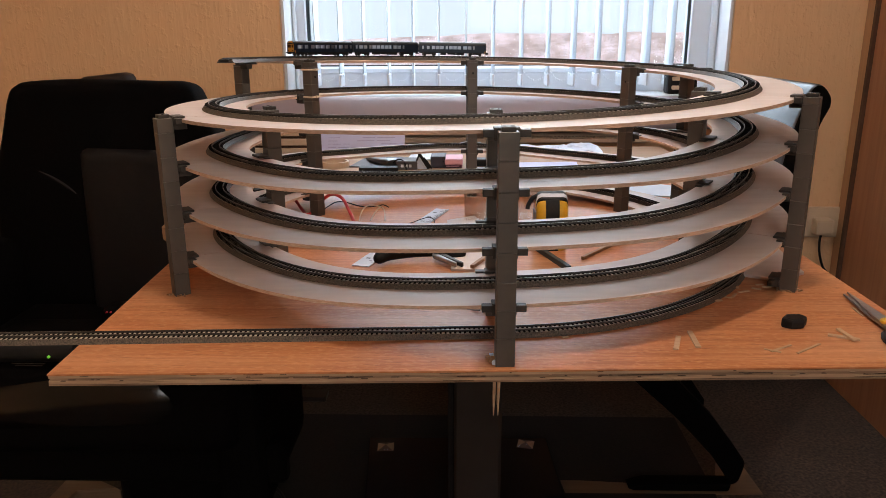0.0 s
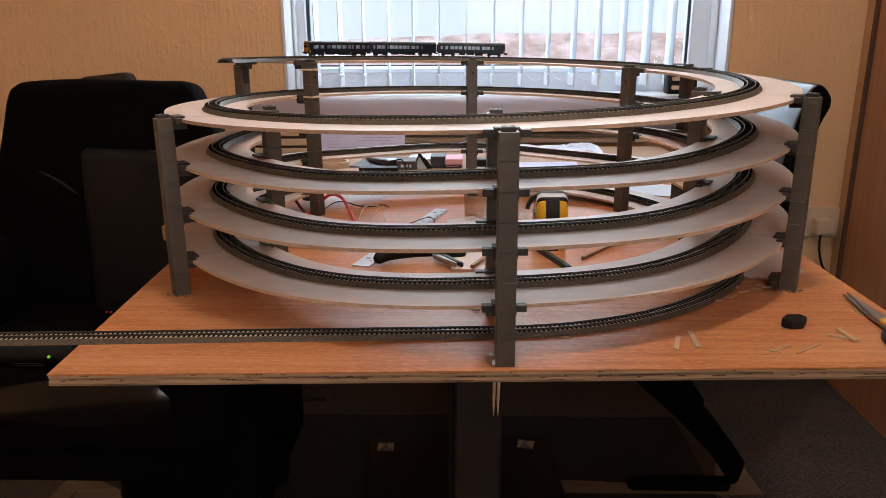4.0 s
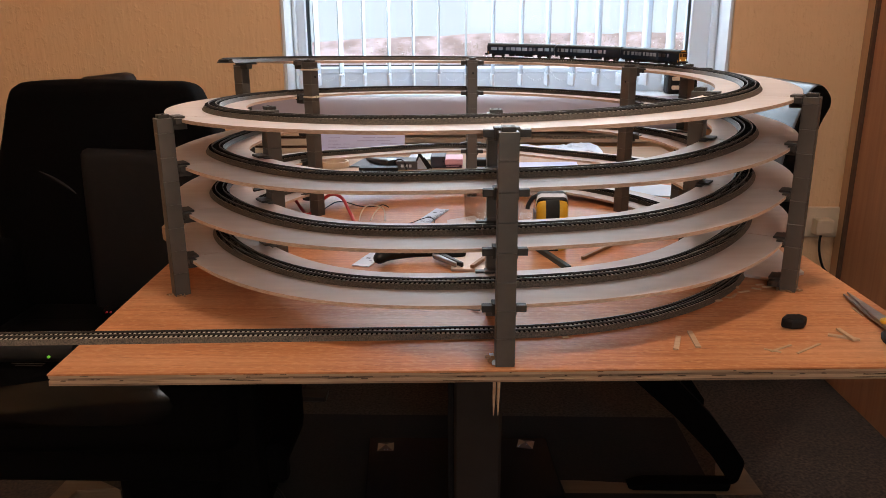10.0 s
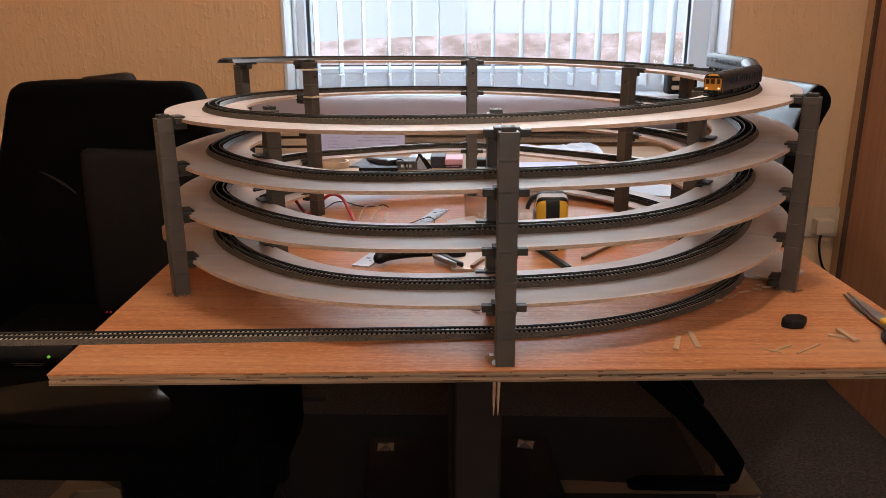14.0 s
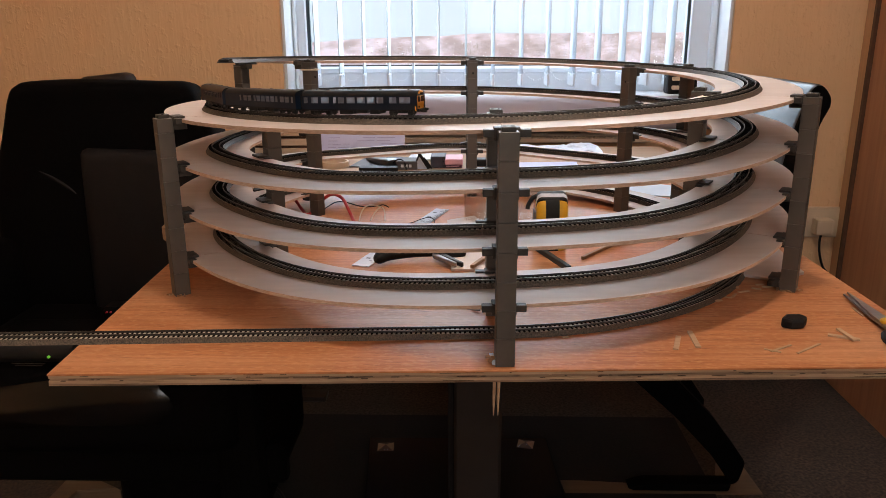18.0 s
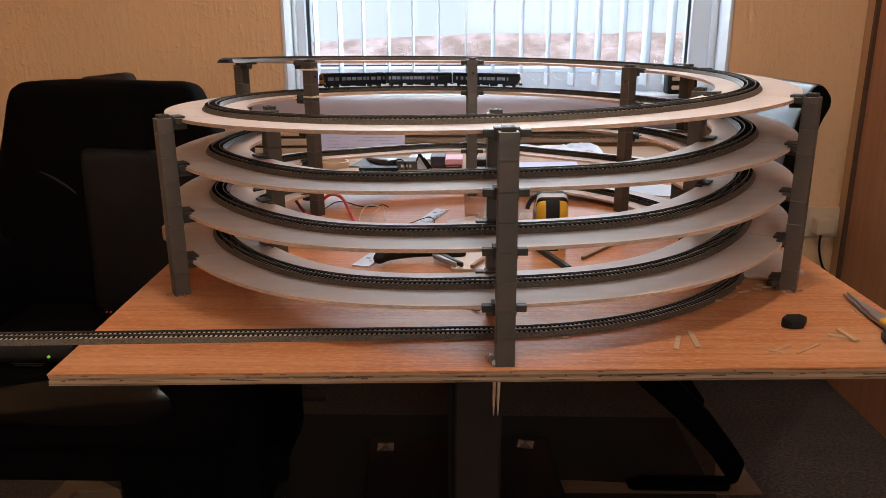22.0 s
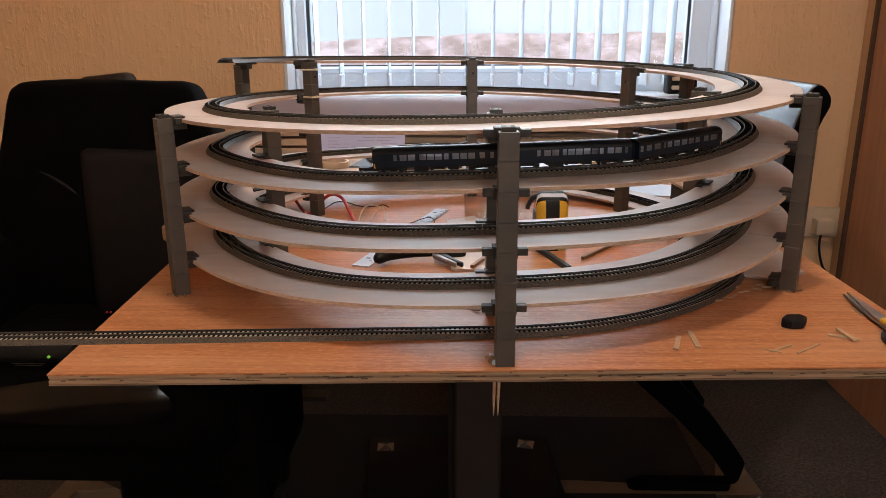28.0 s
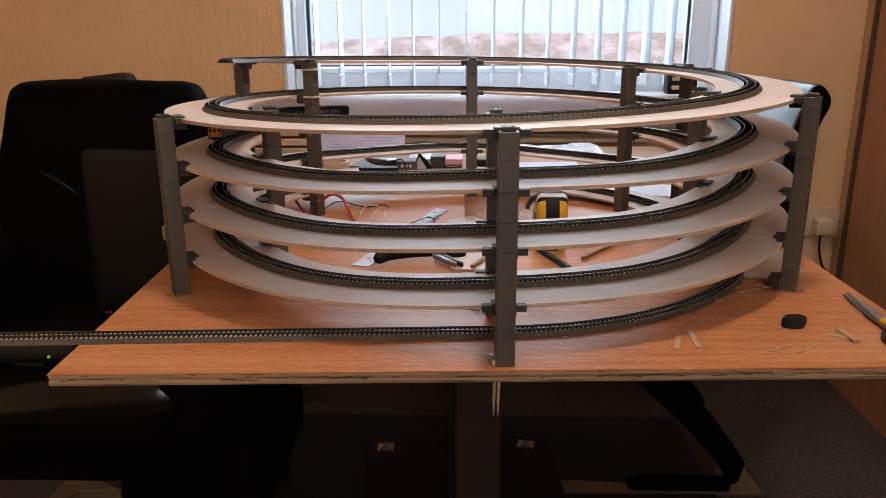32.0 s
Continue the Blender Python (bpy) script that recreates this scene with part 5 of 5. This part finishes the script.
def car(name, windows, cab_at, label, lit=False):
    """A railcar on the rail top: x along it, origin between the bogies. windows: spans along x of the panes in each side; cab_at: +1, -1 or 0."""
    ob = thing(name, None, label, "model railcar", "cars of the model train")
    hl, hw, th = CL / 2, CW / 2, 0.0007
    body = Shape()
    spans = sorted(windows)
    for sy in (-1, 1):
        y = sy * (hw - th / 2)
        body.box((0, y, (Z0 + ZW0) / 2), (CL, th, ZW0 - Z0))
        body.box((0, y, (ZW1 + ZS) / 2), (CL, th, ZS - ZW1))
        x = -hl
        for a, b in spans + [(hl, hl)]:
            if a - x > 1e-5:
                body.box(((x + a) / 2, y, (ZW0 + ZW1) / 2), (a - x, th, ZW1 - ZW0))
            x = b
    part("body", body, M_blue, ob, "dark rail-blue body side", local=True)
    part("floor_pan", B((0, 0, Z0 - 0.0005), (CL - 0.001, CW - 0.001, 0.001)), M_black, ob, local=True)
    pane_meshes = {}
    for a, b in spans:
        for sy in (-1, 1):
            key = round(b - a, 4)
            if key not in pane_meshes:
                pane_meshes[key] = mesh_of(B((0, 0, 0), (b - a, 0.0003, ZW1 - ZW0)), "window_pane", mat=M_carpane)
            o = part("window_pane", pane_meshes[key], None, ob)
            o.location = ((a + b) / 2, sy * (hw - 0.0005), (ZW0 + ZW1) / 2)
            if b - a > 0.004:
                f = part("window_frame", Shape().box((0, 0, ZW1 - 0.0015 - (ZW0 + ZW1) / 2), (b - a, 0.0004, 0.0003)), M_steel, ob, local=True)
                f.location = ((a + b) / 2, sy * (hw - 0.0002), (ZW0 + ZW1) / 2)
    # seats and bulkheads inside
    seats, x, k = Shape(), -hl + 0.006, len(spans)
    while x < hl - 0.006:
        k += 1
        for sy in (-1, 1):
            seats.box((x + 0.0004 * ((k * 7) % 3), sy * 0.0050, (Z0 + ZW0 - 0.0004) / 2), (0.0022, 0.0062, ZW0 - 0.0004 - Z0))
        if k % 7 == 3:
            seats.box((x + 0.0028, 0.0, (Z0 + ZS) / 2), (0.0008, CW - 0.002, ZS - Z0))
        x += 0.0064 if k % 3 else 0.0052
    part("seat_rows", seats, M_black, ob, "dark rows of seats behind the windows", local=True)
    # roof
    prof = [(hw * math.cos(t), ZS + (ZR - ZS) * math.sin(t) ** 0.85) for t in [math.pi * k / 12 for k in range(13)]]
    rr = []
    for x, sx in ((-hl, 0.985), (-hl + 0.002, 1.0), (hl - 0.002, 1.0), (hl, 0.985)):
        rr.append([Vector((x, y * sx, ZS + (z - ZS) * sx)) for y, z in prof])
    part("roof", Shape().sweep(rr), M_roof, ob, "dark grey curved roof", smooth=True, local=True)
    for i in range(8):
        part("roof_vent", B((-0.049 + 0.014 * i, 0.0022 * (-1) ** i, ZR - 0.0001), (0.0022, 0.0018, 0.0007)), M_roof, ob, local=True)
    # ends
    for sx in (-1, 1):
        x = sx * (hl - 0.0005)
        out = [(-hw + 0.0001, Z0), (hw - 0.0001, Z0)] + [(y * 0.985, ZS + (z - ZS) * 0.985) for y, z in prof]
        pts = [[Vector((x + d * sx, y, z)) for y, z in out] for d in (-0.0005, 0.0005)]
        is_cab = sx == cab_at
        if not is_cab:
            part("end_wall", Shape().sweep(pts), M_blue, ob, local=True)
            part("gangway", B((sx * (hl + 0.0006), 0, 0.0132), (0.0016, 0.0064, 0.0134)), M_black, ob, "black corridor connection", local=True)
        else:
            bulge = [[Vector((x + d * sx - sx * (0.0014 if d > 0 else 0.0) * (abs(y) / hw) ** 2, y * k, Z0 - 0.0006 + (z - Z0) * k2)) for y, z in out] for d, k, k2 in ((-0.0018, 1.012, 1.012), (-0.0006, 1.012, 1.012), (0.0002, 1.0, 1.01), (0.0008, 0.97, 0.99), (0.0012, 0.92, 0.955))]
            part("cab_front", Shape().sweep(bulge), M_yellow, ob, "yellow cab front", smooth=True, local=True)
            for y, w in ((-0.0056, 0.0032), (0, 0.0036), (0.0056, 0.0032)):
                part("cab_window", B((sx * (hl + 0.0010 - 0.0006 * abs(y) / 0.0058), y, 0.0157), (0.0008, w, 0.0048)), M_cabglass, ob, "dark cab window", local=True)
            part("indicator_box", B((sx * (hl + 0.0007), 0, 0.0206), (0.0009, 0.0050, 0.0014)), M_cabglass, ob, local=True)
            for y in (-0.0062, 0.0062):
                part("headlight", Shape().disc((sx * (hl + 0.0007), y, 0.0088), 0.0009, 0.0010, 10, 'X'), M_headlight if lit else M_cabglass, ob, "small round lamp", local=True)
                part("buffer", Shape().disc((sx * (hl + 0.0028), y, 0.0058), 0.0011, 0.0034, 10, 'X'), M_black, ob, local=True)
            part("buffer_beam", B((sx * (hl + 0.0004), 0, 0.0056), (0.0020, 0.0172, 0.0026)), M_black, ob, local=True)
    # underframe gear
    for x0, w, d, h in ((-0.016, 0.010, 0.015, 0.0032), (-0.002, 0.012, 0.014, 0.0024), (0.014, 0.014, 0.015, 0.0036), (0.004, 0.003, 0.016, 0.0030)):
        part("equipment_box", B((x0, 0, Z0 - 0.001 - h / 2), (w, d, h)), M_black, ob, bevel=0.0003, local=True)
    for sx in (-1, 1):
        part("coupling", B((sx * (hl + 0.0026), 0, 0.0042), (0.0056, 0.0026, 0.0018)), M_black, ob, local=True)
    bogies = []
    for sx in (-1, 1):
        bg = Shape()
        bg.box((0, 0.0062, 0.0038), (0.0225, 0.0012, 0.0020)).box((0, -0.0062, 0.0038), (0.0225, 0.0012, 0.0020)).box((0, 0, 0.0046), (0.006, 0.0124, 0.0016))
        for xx in (-0.0088, 0.0088):
            for yy in (-0.0064, 0.0064):
                bg.box((xx, yy, 0.0030), (0.0036, 0.0016, 0.0030))
        b = part("bogie", bg, M_black, ob, local=True)
        b.location = (sx * BOGIE, 0, 0)
        for xx in (-0.0088, 0.0088):
            for yy in (-0.0042, 0.0042):
                part("wheel", Shape().disc((xx, yy, 0.0031), 0.0031, 0.0016, 14, 'Y'), M_wheel, b, local=True, smooth=True)
        bogies.append(b)
    return ob, bogies


def spans(start, *items):
    """Window spans from a start: widths, and gaps as negative numbers."""
    out, x = [], start
    for it in items:
        if it > 0:
            out.append((x, x + it))
        x += abs(it)
    return out


W_FRONT = spans(-0.0545, 0.0034, -0.0050, 0.0048, -0.0042, 0.0062, -0.0012, 0.0062, -0.0012, 0.0062, -0.0036, 0.0042, -0.0022, 0.0062, -0.0012, 0.0062, -0.0012, 0.0062, -0.0042, 0.0066, -0.0014, 0.0066, -0.0028, 0.0032)
W_MID = spans(-0.0560, 0.0032, -0.0032, 0.0066, -0.0012, 0.0066, -0.0038, 0.0040, -0.0014, 0.0066, -0.0012, 0.0066, -0.0012, 0.0066, -0.0012, 0.0066, -0.0012, 0.0040, -0.0036, 0.0066, -0.0012, 0.0066, -0.0034, 0.0034)
W_REAR = spans(-0.0532, 0.0109, -0.0029, 0.0073, -0.0058, 0.0069, -0.0018, 0.0084, -0.0015, 0.0087, -0.0022, 0.0087, -0.0026, 0.0065, -0.0018, 0.0033, -0.0044, 0.0087, -0.0033, 0.0076, -0.0036, 0.0044)
car_a, bog_a = car("driving_railcar", W_FRONT, 1, "dark blue model railcar with a yellow cab front, headlights lit", True)
car_b, bog_b = car("trailer_railcar", W_MID, 0, "dark blue model coach between two railcars")
car_c, bog_c = car("driving_railcar", W_REAR, -1, "dark blue model railcar with a yellow cab at the tail")

# distance of the leading cab along the line, from the back of the helix
RUN = [(0, 0.0195), (1, 0.0235), (2, 0.0278), (3, 0.0368), (3.5, 0.0441), (4.5, 0.0655), (5.5, 0.0964), (6, 0.119), (6.5, 0.1438), (7, 0.1718), (7.5, 0.2045), (8, 0.239), (8.5, 0.274), (9, 0.3132),
       (9.5, 0.351), (10, 0.3942), (10.5, 0.439), (11, 0.4862), (11.5, 0.5355), (12, 0.588), (12.5, 0.6447), (13, 0.7065), (13.5, 0.7705), (14.5, 0.906), (15.5, 1.067), (16.5, 1.244),
       (17, 1.331), (18, 1.518), (19, 1.7025), (20, 1.887), (21, 2.0775), (22, 2.268), (23, 2.459), (24, 2.648), (25, 2.8364), (26, 3.018), (27, 3.2), (28, 3.382), (29, 3.572), (30, 3.760), (31, 3.945), (32, 4.130)]


def run_at(t):
    ts = [r[0] for r in RUN]
    i = max(0, min(len(RUN) - 2, next((k for k in range(len(RUN) - 1) if t <= ts[k + 1]), len(RUN) - 2)))

    def slope(k):
        a, b = RUN[max(k - 1, 0)], RUN[min(k + 1, len(RUN) - 1)]
        return (b[1] - a[1]) / (b[0] - a[0])
    (t0, s0), (t1, s1) = RUN[i], RUN[i + 1]
    h = t1 - t0
    u = (t - t0) / h
    return (2 * u ** 3 - 3 * u * u + 1) * s0 + (u ** 3 - 2 * u * u + u) * h * slope(i) + (-2 * u ** 3 + 3 * u * u) * s1 + (u ** 3 - u * u) * h * slope(i + 1)


def car_pose(s):
    """Pose of a car whose middle is at s."""
    a, b = path(s + BOGIE), path(s - BOGIE)
    x = (a - b).normalized()
    y = Vector((0, 0, 1)).cross(x).normalized()
    z = x.cross(y)
    m = Matrix((x, y, z)).transposed().to_4x4()
    m.translation = (a + b) / 2
    return m


TURN = math.degrees(math.asin(BOGIE / R))


def motions():
    for i, (ob, bogies) in enumerate(((car_a, bog_a), (car_b, bog_b), (car_c, bog_c))):
        rows = []
        for k in range(129):
            t = 0.25 * k
            rows.append((t, car_pose(run_at(t) - CL / 2 - CPITCH * i)))
        walk(ob, rows)
        for b, sx in zip(bogies, (-1, 1)):
            m = pose(sx * BOGIE, 0, 0, 0, 0, -TURN * sx)
            walk(b, [(0.0, m), (32.0, m)])


motions()
